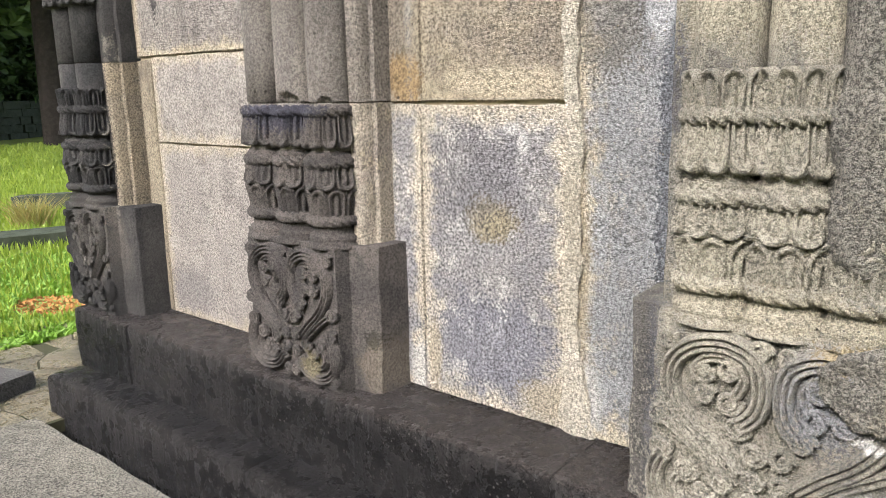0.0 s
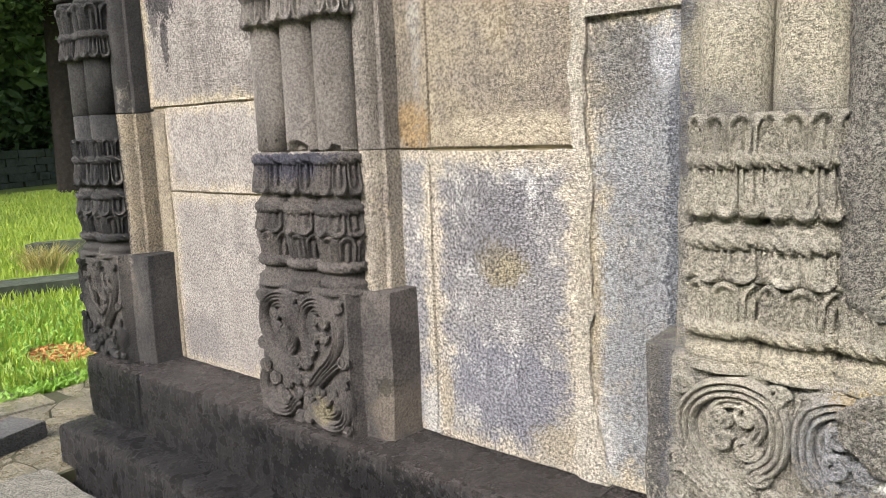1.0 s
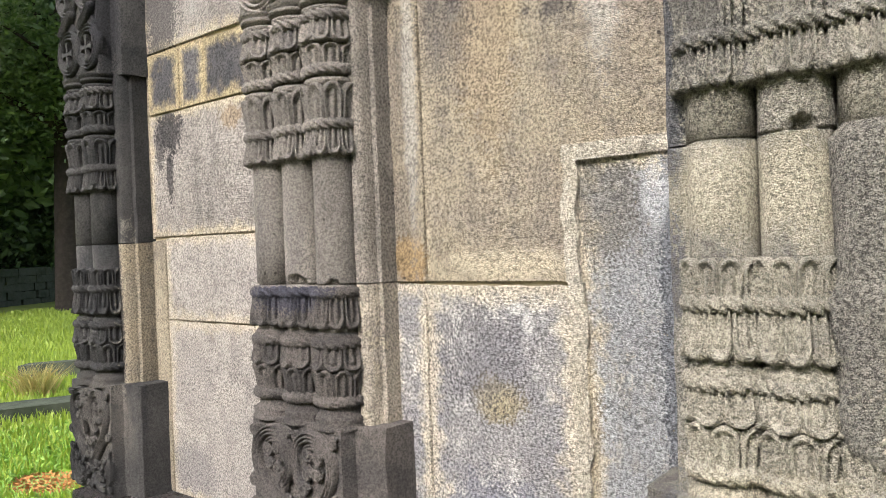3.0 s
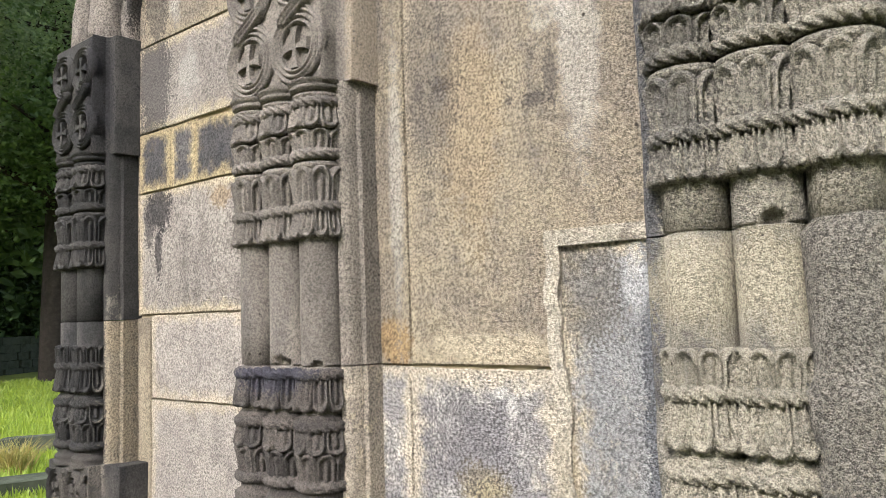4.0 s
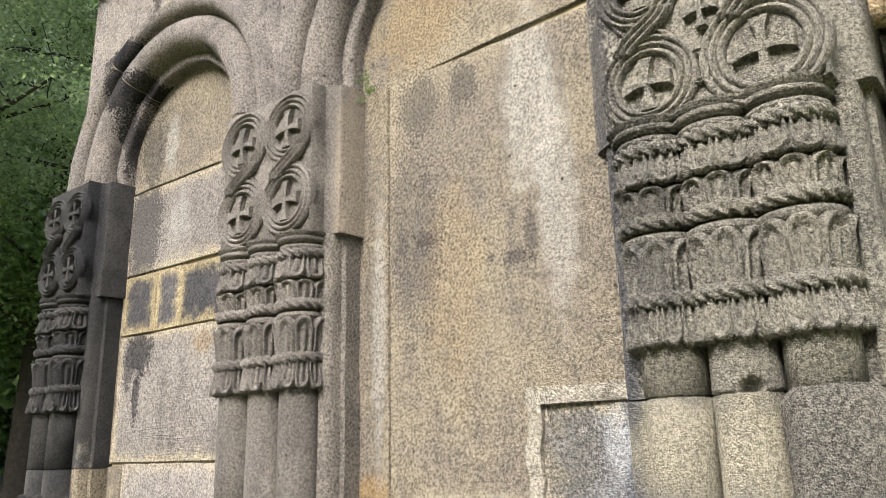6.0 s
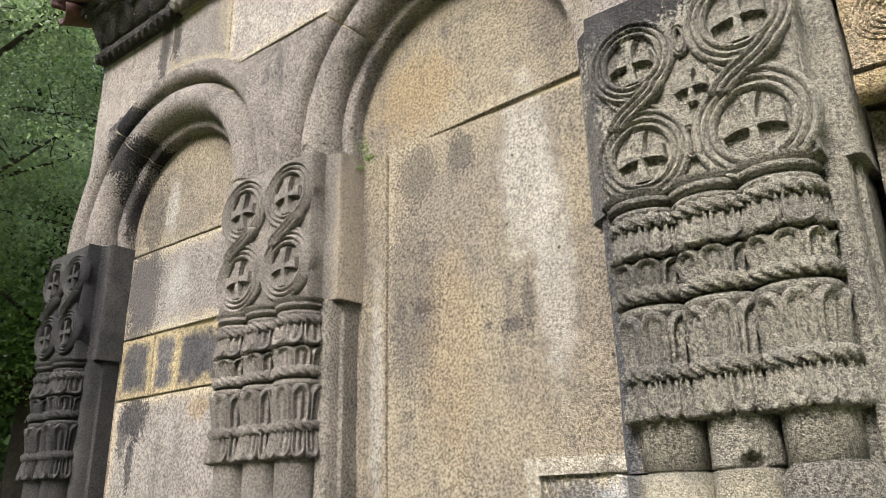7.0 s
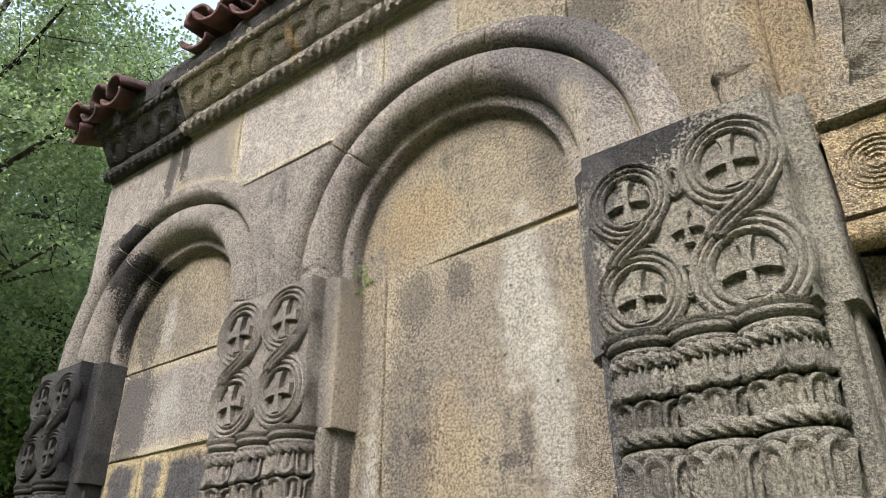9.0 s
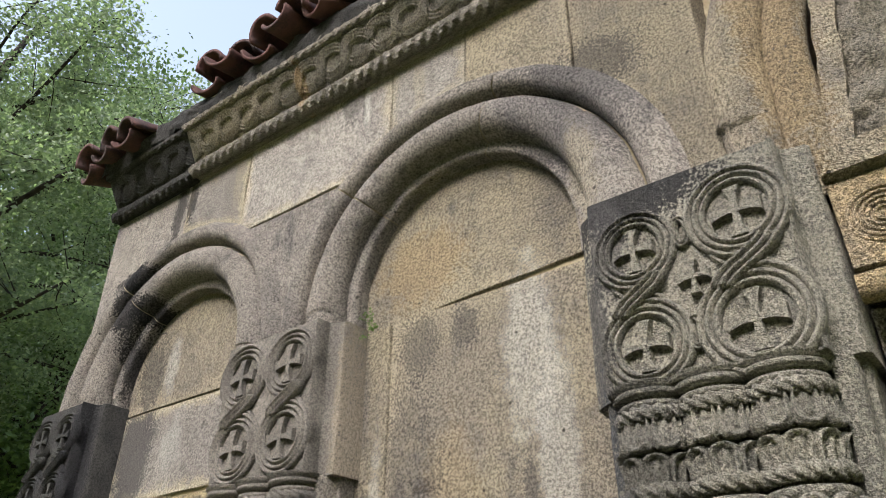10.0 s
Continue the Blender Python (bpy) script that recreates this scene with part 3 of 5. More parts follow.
def column(parent, x, y, mats, foot=True, head=True, r=0.07, shaft_from=0.49, broken=False, crown=True, joint=None, chip=None):
    """One engaged colonnette; z counts from the top of the plinth."""
    base_mat, shaft_mat, cap_mat = mats
    k = r / 0.07
    mid = 1.235
    prof = [(r * 1.0, shaft_from), (r * 0.985, 0.8), (r, 1.1), (r, 1.365)] if not head or foot else [(r, shaft_from), (r, 1.365)]
    if joint:
        prof = [q for q in prof if q[1] < joint] + [(r, joint - 0.004), (r - 0.007, joint - 0.002), (r - 0.007, joint + 0.002), (r, joint + 0.004)] + [q for q in prof if q[1] > joint]
    shaft = shared("colonnette", lathe_mesh("shaft", prof, chip=chip), shaft_mat, parent, pose(x, y, 0))
    if foot:
        b = lambda name, me, z, lab="": shared(name, me, base_mat, shaft, up(z), lab)
        shared("base_ring", lathe_mesh("base_ring", [(0.094 * k, 0.475), (0.094 * k, 0.487), (0.085 * k, 0.495), (0.09 * k, 0.503), (0.088 * k, 0.515),
                                                     (0.076 * k, 0.522), (0.07 * k, 0.56)]), base_mat, shaft)
        b("rope_moulding", rope_mesh(0.079 * k, 0.0162), 0.563)
        b("leaf_band", petal_mesh(0.071 * k, 0.086 * k, 0.088, 9, 0.5), 0.578)
        b("leaf_band", petal_mesh(0.075 * k, 0.090 * k, -0.078, 9), 0.738)
        b("rope_moulding", rope_mesh(0.079 * k, 0.0162), 0.745)
        shared("base_ring", lathe_mesh("collar", [(0.072 * k, 0.752), (0.08 * k, 0.76), (0.08 * k, 0.772), (0.068 * k, 0.782), (0.068 * k, 0.80), (0.074 * k, 0.905)]), base_mat, shaft)
        if not broken:
            b("leaf_band", petal_mesh(0.073 * k, 0.090 * k, -0.108, 11), 0.898)
            b("rope_moulding", rope_mesh(0.078 * k, 0.0162), 0.905)
            if crown:
                b("leaf_band", petal_mesh(0.073 * k, 0.081 * k, 0.08, 11, 0.5), 0.917)
    if head:
        c = lambda name, me, z: shared(name, me, cap_mat, shaft, up(z))
        c("leaf_band", petal_mesh(0.075 * k, 0.092 * k, -0.092, 13), 1.425)
        c("rope_moulding", rope_mesh(0.081 * k, 0.0162), 1.432)
        c("leaf_band", petal_mesh(0.073 * k, 0.089 * k, 0.118, 9, 0.5), 1.445)
        shared("capital_ring", lathe_mesh("capital_core", [(0.07 * k, 1.36), (0.068 * k, 1.552), (0.086 * k, 1.560), (0.088 * k, 1.570), (0.084 * k, 1.577), (0.066 * k, 1.580), (0.066 * k, 1.588), (0.08 * k, 1.590), (0.08 * k, 1.596)]), cap_mat, shaft)
        c("rope_moulding", rope_mesh(0.080 * k, 0.0162), 1.603)
        c("leaf_band", petal_mesh(0.072 * k, 0.086 * k, 0.068, 9, 0.5), 1.615)
        c("leaf_band", petal_mesh(0.074 * k, 0.092 * k, -0.077, 9), 1.762)
        c("rope_moulding", rope_mesh(0.079 * k, 0.0162), 1.772)
        shared("capital_ring", lathe_mesh("capital_top", [(0.066 * k, 1.60), (0.064 * k, 1.782), (0.080 * k, 1.787), (0.086 * k, 1.793), (0.084 * k, 1.801), (0.072 * k, 1.804), (0.074 * k, 1.811), (0.090 * k, 1.814), (0.094 * k, 1.821), (0.090 * k, 1.828), (0.084 * k, 1.830), (0.098 * k, 1.836), (0.100 * k, 1.845)]), cap_mat, shaft)
    return shaft


def cross_part(parent, x, y, z, s, mat):
    """A small cross with four flaring arms, cut in relief."""
    key = ("cross", round(s, 3))
    if key not in MESHES:
        bm = bmesh.new()
        for q, long in ((0, 0.92), (1, 1.0), (2, 0.92), (3, 1.08)):
            c, d = math.cos(q * math.pi / 2), math.sin(q * math.pi / 2)
            base = [(0.1, -0.14), (long * 0.55, -0.17), (long, -0.33), (long, 0.33), (long * 0.55, 0.17), (0.1, 0.14)]
            top = [(0.1, -0.11), (long * 0.55, -0.135), (long * 0.96, -0.28), (long * 0.96, 0.28), (long * 0.55, 0.135), (0.1, 0.11)]
            lo = [bm.verts.new((s * (c * a - d * b), 0.006, s * (d * a + c * b))) for a, b in base]
            hi = [bm.verts.new((s * (c * a - d * b), -0.018, s * (d * a + c * b))) for a, b in top]
            bm.faces.new(hi)
            for i in range(6):
                j = (i + 1) % 6
                bm.faces.new((lo[i], lo[j], hi[j], hi[i]))
        bmesh.ops.create_cube(bm, size=1.0, matrix=Matrix.LocRotScale((0, -0.006, 0), None, (s * 0.3, 0.026, s * 0.3)))
        MESHES[key] = mesh_of("cross", bm, False)
    return shared("cross", MESHES[key], mat, parent, pose(x, y, z))


def capital_block(parent, x0, x1, yf, mat, rings, cross=0.05, mini=None, side=True):
    """The square block over the colonnettes: a sunk field with knotted rings that hold crosses."""
    zb, zt = 1.838, 2.372
    bm = bmesh.new()
    w = 0.014
    outl = [(x0, yf + 0.03), (x0 + 0.006, yf + 0.022), (x1 - 0.012, yf + 0.022), (x1 - 0.006, yf + 0.012), (x1, yf + 0.02),
            (x1 + 0.002, yf + 0.07), (x1 + 0.016, yf + 0.084), (x1 + 0.055, yf + 0.088), (x1 + 0.064, yf + 0.10), (x1 + 0.07, yf + 0.26),
            (x0 - 0.068, yf + 0.26), (x0 - 0.06, yf + 0.11), (x0 - 0.05, yf + 0.095), (x0 - 0.004, yf + 0.062)]
    prism(bm, outl, zb, zt, 0.004, 10, 0.006)
    blk = part("capital_block", bm, mat, parent)
    for i, (cx, cz, rr) in enumerate(rings):
        bm = bmesh.new()
        w = rr * 0.15
        yy = yf + 0.02
        band(bm, arc(cx, cz, rr * 0.83, rr * 0.83, 0, 360 - 360 / 48, 47, yy + 0.004), w, 3, 0.02, True)
        part("interlace_ring", bm, mat, blk)
        cross_part(blk, cx, yf + 0.02, cz - 0.004, rr * 0.56, mat)
    # knots between the rings
    (ax, az, ar), (bx, bz, br), (cx, cz, cr), (dx, dz, dr) = rings
    for (px, pz, pr), (qx, qz, qr) in (((ax, az, ar), (cx, cz, cr)), ((bx, bz, br), (dx, dz, dr))):
        w = pr * 0.15
        h = (pz - qz)
        for sgn in (1, -1):
            pts = []
            for i in range(17):
                f = i / 16
                pts.append((px + (qx - px) * f + sgn * pr * 0.5 * math.cos(math.pi * f), yf + (0.012 if sgn > 0 else 0.03), pz - h * (0.30 + 0.40 * f)))
            bm = bmesh.new()
            band(bm, pts, w, 3, 0.02)
            part("knot", bm, mat, blk)
    for (px, pz, pr), (qx, qz, qr) in (((ax, az, ar), (bx, bz, br)), ((cx, cz, cr), (dx, dz, dr))):
        bm = bmesh.new()
        mx, mz = (px + qx) / 2 + (pr - qr) / 2, (pz + qz) / 2
        band(bm, arc(mx, mz, 0.016, 0.036, 0, 330, 15, yf + 0.02), 0.009, 2, 0.014, True)
        part("knot", bm, mat, blk)
    if mini:
        cross_part(blk, mini[0], yf + 0.02, mini[1], 0.042, mat)
    return blk


def flow(pts, per=6):
    """A smooth line through a few (u, v) points."""
    out = []
    for i in range(len(pts) - 1):
        p = [Vector(pts[min(max(i + k, 0), len(pts) - 1)]) for k in (-1, 0, 1, 2)]
        for j in range(per):
            t = j / per
            out.append(0.5 * (2 * p[1] + (p[2] - p[0]) * t + (2 * p[0] - 5 * p[1] + 4 * p[2] - p[3]) * t * t + (3 * p[1] - p[0] - 3 * p[2] + p[3]) * t ** 3))
    return out + [Vector(pts[-1])]


def scroll_half(bm, x, z, w, h, flip, y):
    """Half of the carved field of a base: an arch that runs into a slanting sash, a lower scroll, and curled ends."""
    def P(u, v):
        return (x + (w * (1 - u) if flip else w * u), y, z + h * v)
    def path(uv):
        return [P(u, v) for u, v in flow(uv)]
    s = w / 0.245
    r, g = 0.0062 * s, 0.0135 * s
    band(bm, path([(0.22, 0.585), (0.10, 0.66), (0.07, 0.79), (0.14, 0.90), (0.36, 0.955), (0.64, 0.925), (0.82, 0.82), (0.82, 0.68), (0.66, 0.545), (0.42, 0.435), (0.22, 0.33)]), g, 3, 0.027 * s)
    band(bm, path([(0.86, 0.535), (0.64, 0.455), (0.42, 0.36), (0.30, 0.29)]), g, 2, 0.025 * s)
    band(bm, path([(0.30, 0.70), (0.22, 0.79), (0.32, 0.875), (0.52, 0.875), (0.64, 0.80)]), g * 0.9, 2, 0.021 * s)
    band(bm, path([(0.86, 0.36), (0.945, 0.25), (0.90, 0.12), (0.66, 0.045), (0.34, 0.07), (0.14, 0.17)]), g, 3, 0.026 * s)
    band(bm, path([(0.68, 0.29), (0.76, 0.21), (0.66, 0.135), (0.46, 0.125)]), g * 0.9, 2, 0.021 * s)
    for u, v, q, d in ((0.24, 0.575, 0.025, 1), (0.33, 0.83, 0.026, -1), (0.56, 0.81, 0.026, 1), (0.32, 0.685, 0.026, 1), (0.52, 0.70, 0.022, -1), (0.10, 0.945, 0.022, -1),
                       (0.88, 0.935, 0.022, 1), (0.91, 0.55, 0.025, -1), (0.10, 0.47, 0.026, 1), (0.33, 0.285, 0.027, -1), (0.10, 0.34, 0.022, 1), (0.90, 0.385, 0.026, 1),
                       (0.66, 0.30, 0.027, 1), (0.42, 0.15, 0.028, -1), (0.10, 0.22, 0.022, -1), (0.08, 0.06, 0.024, 1), (0.92, 0.06, 0.022, -1), (0.52, 0.22, 0.018, 1)):
        px, py, pz = P(u, v)
        curl(bm, px, pz, q * s, d * (-1 if flip else 1), 40.0 * u, y - 0.010, 0.0074 * s)


def base_block(parent, x0, x1, yf, mat, carved=(True, True), top=0.487):
    bm = bmesh.new()
    n = 6
    xm = (x0 + x1) / 2
    outl = [(x0, yf + 0.02), (x0 + 0.012, yf + 0.02), (xm - 0.012, yf + 0.02), (xm, yf + 0.03), (xm + 0.012, yf + 0.02), (x1 - 0.012, yf + 0.016), (x1, yf + 0.015),
            (x1 + 0.01, yf + 0.065), (x1 + 0.03, yf + 0.075), (x1 + 0.095, yf + 0.082), (x1 + 0.112, yf + 0.095), (x1 + 0.125, yf + 0.26),
            (x0 - 0.10, yf + 0.26), (x0 - 0.09, yf + 0.095), (x0 - 0.07, yf + 0.08), (x0 - 0.012, yf + 0.065)]
    prism(bm, outl, 0.0, top, 0.006, 10, 0.006)
    blk = part("base_block", bm, mat, parent)
    for i, flip in ((0, True), (1, False)):
        if carved[i]:
            bm = bmesh.new()
            scroll_half(bm, x0 if i == 0 else xm + 0.003, 0.012, xm - x0 - 0.003, top - 0.03, flip, yf + 0.017)
            part("scroll_carving", bm, mat, blk)
    return blk


def jamb(parent, x0, x1, yf, z0, z1, mat, name="pilaster"):
    """The stepped pilaster behind the colonnettes."""
    bm = bmesh.new()
    outl = [(x0, yf + 0.075), (x1 - 0.012, yf + 0.088), (x1 - 0.004, yf + 0.074), (x1 + 0.028, yf + 0.078), (x1 + 0.038, yf + 0.088), (x1 + 0.042, yf + 0.125), (x1 + 0.056, yf + 0.132), (x1 + 0.06, yf + 0.26),
            (x0 - 0.06, yf + 0.26), (x0 - 0.056, yf + 0.132), (x0 - 0.042, yf + 0.125), (x0 - 0.038, yf + 0.088), (x0 - 0.028, yf + 0.078)]
    prism(bm, outl, z0, z1, 0.004, 12)
    return part(name, bm, mat, parent)


PLINTH_TOP = 0.47


def engaged_pier(label, origin, cols, face, mats, rings, base_face=None, carved=(True, True), mini=None, split=0.93, skip_foot=(), group="carved piers", crown=True, chips=()):
    """cols: x of the colonnettes, all from the pier's own origin on the plinth."""
    base_mat, shaft_mat, cap_mat, block_mat, side_mat, pilaster_mat = mats
    t = thing("engaged_pier", origin, label, "carved pier", group)
    x0, x1, yf = face
    b0, b1, by = base_face or face
    base_block(t, b0, b1, by, base_mat, carved)
    jamb(t, x0 + 0.01, x1 - 0.005, yf, 0.48, split - 0.002, side_mat)
    jamb(t, x0 + 0.012, x1 - 0.006, yf, split + 0.002, 1.84, pilaster_mat)
    for i, x in enumerate(cols):
        column(t, x, yf + 0.075, (base_mat, shaft_mat, cap_mat), broken=i in skip_foot, crown=crown, joint=split, chip=chips[i] if i < len(chips) else None)
    capital_block(t, x0, x1, yf, block_mat, rings, mini=mini)
    return t


def ring_set(xs, zs, radii):
    return [(xs[0], zs[0], radii[0]), (xs[1], zs[1], radii[1]), (xs[2], zs[2], radii[2]), (xs[3], zs[3], radii[3])]


mid_pier = engaged_pier("brown-grey stone pier of three colonnettes under a block of crosses", (-1.98, 1.545, PLINTH_TOP), (-0.155, 0.0, 0.155),
                        (-0.245, 0.245, 0.0), (PIER_BASE, PIER_MID, PIER_MID, PIER_MID, PIER_SIDE, PILASTER),
                        ring_set((-0.122, 0.122, -0.122, 0.122), (2.235, 2.235, 1.972, 1.972), (0.122,) * 4), base_face=(-0.225, 0.225, -0.02), crown=False, chips=(None, (285, 0.93, 38, 0.035, 0.03), (300, 0.93, 20, 0.02, 0.02)))
far_pier = engaged_pier("wet dark stone corner pier of two colonnettes under worn crosses", (-3.40, 1.54, PLINTH_TOP), (-0.07, 0.085),
                        (-0.19, 0.18, 0.0), (PIER_DARK, PIER_DARK, PIER_DARK, PIER_DARK, FAR_SIDE, PIER_DARK),
                        ring_set((-0.095, 0.088, -0.095, 0.088), (2.235, 2.235, 1.972, 1.972), (0.098,) * 4), base_face=(-0.18, 0.19, -0.015), split=1.1)
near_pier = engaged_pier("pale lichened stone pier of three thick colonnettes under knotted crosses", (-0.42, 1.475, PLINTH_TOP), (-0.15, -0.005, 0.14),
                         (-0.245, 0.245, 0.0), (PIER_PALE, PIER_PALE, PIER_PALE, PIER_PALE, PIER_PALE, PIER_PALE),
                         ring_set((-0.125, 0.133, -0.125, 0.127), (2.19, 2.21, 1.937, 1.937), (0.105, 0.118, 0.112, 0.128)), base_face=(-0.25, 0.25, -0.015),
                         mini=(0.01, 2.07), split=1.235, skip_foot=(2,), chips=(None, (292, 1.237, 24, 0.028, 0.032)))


# ---- masonry of the wall ----
PANEL_Y, UPPER_Y = 1.74, 1.605
wall = thing("wall_south", (0, 0, 0), "weathered tuff church wall with blind arches", "wall", kind="structure")


def block(parent, x0, x1, z0, z1, y, mat, depth=0.12, low=None, high=None, chip=0.010, wave=0.0035, step=0.03, name="stone", rim_width=0.05, lean=0.0):
    """A squared stone: uneven face, worn and rounded edges, optional shaped lower or upper edge."""
    g = 0.0022
    x0, x1 = x0 + g, x1 - g
    lowf = low or (lambda x: z0 + g)
    highf = high or (lambda x: z1 - g)
    nx, nz = max(3, int((x1 - x0) / step)), max(3, int((z1 - z0) / step))
    bm = bmesh.new()
    lay = bm.verts.layers.float.new("rim")
    seed = (x0 * 7.1 + z0 * 3.3)
    grid = []
    us = [0.0, 0.0035 / (x1 - x0)] + [i / nx for i in range(1, nx)] + [1 - 0.0035 / (x1 - x0), 1.0]
    vs_ = [0.0, 0.0035 / (z1 - z0)] + [i / nz for i in range(1, nz)] + [1 - 0.0035 / (z1 - z0), 1.0]
    for j, v in enumerate(vs_):
        row = []
        for i, u in enumerate(us):
            x = x0 + (x1 - x0) * u
            a, b = lowf(x), highf(x)
            z = a + (b - a) * v
            edge = i in (0, len(us) - 1) or j in (0, len(vs_) - 1)
            jit = chip * noise.noise((x * 23 + seed, z * 23, 1.7))
            yy = y + wave * noise.noise((x * 4.3, z * 4.3, seed)) + 0.35 * wave * noise.noise((x * 19, z * 19, seed)) + (0.005 + abs(jit) if edge else 0)
            if i in (0, len(us) - 1):
                x += jit * 0.8
            if j in (0, len(vs_) - 1):
                z += jit * 0.8
            w = bm.verts.new((x, yy, z))
            d = min(x - x0, x1 - x, z - a, b - z)
            w[lay] = math.exp(-max(d, 0) / rim_width)
            row.append(w)
        grid.append(row)
    for a, b in zip(grid, grid[1:]):
        for i in range(len(a) - 1):
            bm.faces.new((a[i], a[i + 1], b[i + 1], b[i]))
    ring = grid[0] + [r[-1] for r in grid[1:]] + list(reversed(grid[-1][:-1])) + [r[0] for r in reversed(grid[1:-1])]
    back = [bm.verts.new((v.co.x, y + depth, v.co.z)) for v in ring]
    for b, v in zip(back, ring):
        b[lay] = 1.0
    n = len(ring)
    for i in range(n):
        j = (i + 1) % n
        bm.faces.new((ring[i], back[i], back[j], ring[j]))
    return part(name, bm, mat, parent)


def slab_box(name, x0, x1, y0, y1, z0, z1, mat, parent=None, label=""):
    bm = bmesh.new()
    bmesh.ops.create_cube(bm, size=1.0, matrix=Matrix.LocRotScale(((x0 + x1) / 2, (y0 + y1) / 2, (z0 + z1) / 2), None, (x1 - x0, y1 - y0, z1 - z0)))
    return part(name, bm, mat, parent, label, smooth=False)


# core of the wall and lime mortar behind the joints
slab_box("core", -3.42, 0.95, 1.83, 4.0, -0.3, 4.2, TUFF, wall)
slab_box("mortar_bed", -3.30, -0.30, PANEL_Y + 0.016, 1.84, 0.40, 3.45, MORTAR, wall)
slab_box("mortar_bed", -3.41, 0.85, UPPER_Y + 0.17, 1.84, 2.9, 4.05, MORTAR, wall)

# far bay
for x0, x1, z0, z1, mat in ((-3.24, -3.06, 0.47, 1.58, TUFF), (-3.06, -2.20, 0.47, 1.228, TUFF_LILAC), (-3.06, -2.20, 1.228, 1.588, TUFF_LILAC),
                            (-3.16, -2.20, 1.588, 2.128, TUFF_GREY), (-3.155, -2.905, 2.128, 2.40, TUFF_DARK), (-2.905, -2.72, 2.128, 2.40, TUFF_DARK),
                            (-2.72, -2.20, 2.128, 2.39, TUFF_DARK), (-3.17, -2.20, 2.40, 2.80, TUFF_GREY), (-3.25, -2.20, 2.80, 3.40, TUFF),
                            (-3.25, -3.16, 1.58, 2.80, TUFF)):
    block(wall, x0, x1, z0, z1, PANEL_Y, mat)
# middle bay
block(wall, -1.72, -1.56, 0.47, 1.395, PANEL_Y, TUFF_PALE)
block(wall, -1.72, -1.555, 1.395, 2.835, PANEL_Y, TUFF)
block(wall, -1.56, -1.037, 0.47, 1.392, PANEL_Y - 0.002, TUFF_PALE, rim_width=0.07)
block(wall, -1.555, -0.60, 1.398, 2.842, PANEL_Y, TUFF, rim_width=0.04, low=lambda x: 1.40 if x < -1.05 else 1.745)
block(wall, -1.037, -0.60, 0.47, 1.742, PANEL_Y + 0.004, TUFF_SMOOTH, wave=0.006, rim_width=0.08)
block(wall, -1.75, -0.60, 2.84, 3.45, PANEL_Y, TUFF, low=lambda x: 2.828 + 0.05 * (x + 1.56))

# arches: centre and radius of the opening, centre and radius of the outer edge, joints in degrees
ARCHES = (((-2.74, 2.885), 0.42, (-2.745, 2.835), 0.755, (0, 60, 126, 180)), ((-1.231, 2.92), 0.447, (-1.19, 2.845), 0.785, (0, 74, 134, 180)))
SPRING = 2.842


def roll_profile():
    """Section of the arch moulding: share of the way from the opening to the outer edge, and y."""
    pr = [(0.0, 1.80), (0.0, 1.70), (0.01, 1.686), (0.03, 1.68), (0.15, 1.676)]
    for a in range(190, -21, -15):
        pr.append((0.415 + 0.262 * math.cos(radians(a)), 1.668 - 0.088 * math.sin(radians(a))))
    for a in range(185, 20, -15):
        pr.append((0.855 + 0.18 * math.cos(radians(a)), 1.640 - 0.07 * math.sin(radians(a))))
    pr += [(1.04, UPPER_Y + 0.002), (1.04, 1.80)]
    return pr


def voussoir(c0, r0, c1, r1, a0, a1, mat, sunk=0.0, name="voussoir"):
    bm = bmesh.new()
    n = max(6, int((a1 - a0) / 3))
    rows = []
    eps = 0.22
    steps = [a0 + eps + (a1 - a0 - 2 * eps) * i / n for i in range(n + 1)]
    steps = [steps[0], steps[0] + 0.5, *steps[1:-1], steps[-1] - 0.5, steps[-1]]
    n += 2
    for i, deg in enumerate(steps):
        a = radians(deg)
        row = []
        for f, y in roll_profile():
            q = r0 + sunk * 0.5 + (r1 - r0) * f + 0.004 * noise.noise((a * 6, y * 20, c0[0])) + 0.0015 * noise.noise((a * 25, f * 12, c0[0]))
            worn = 0.006 if i in (0, n) else 0.0
            row.append((c0[0] + (c1[0] - c0[0]) * f + q * math.cos(a), y + sunk + worn + 0.004 * noise.noise((a * 9, f * 9, c0[0] + 4)), c0[1] + (c1[1] - c0[1]) * f + q * math.sin(a)))
        rows.append(row)
    # the stilted foot under each end
    if a0 == 0:
        rows.insert(0, [(x, y, SPRING) for x, y, z in rows[0]])
    if a1 == 180:
        rows.append([(x, y, SPRING) for x, y, z in rows[-1]])
    sheet(bm, rows)
    return part(name, bm, mat, wall)


for c0, r0, c1, r1, joints in ARCHES:
    for a0, a1 in zip(joints, joints[1:]):
        voussoir(c0, r0, c1, r1, a0, a1, ARCH_STONE)
    voussoir(c0, r0, c1, r1, 0, 180, MORTAR, 0.009, "joint_mortar")


def above_arches(x):
    z = 2.845
    for _, _, (cx, cz), q, _ in ARCHES:
        if abs(x - cx) < q:
            z = max(z, cz + math.sqrt(q * q - (x - cx) ** 2))
    return z


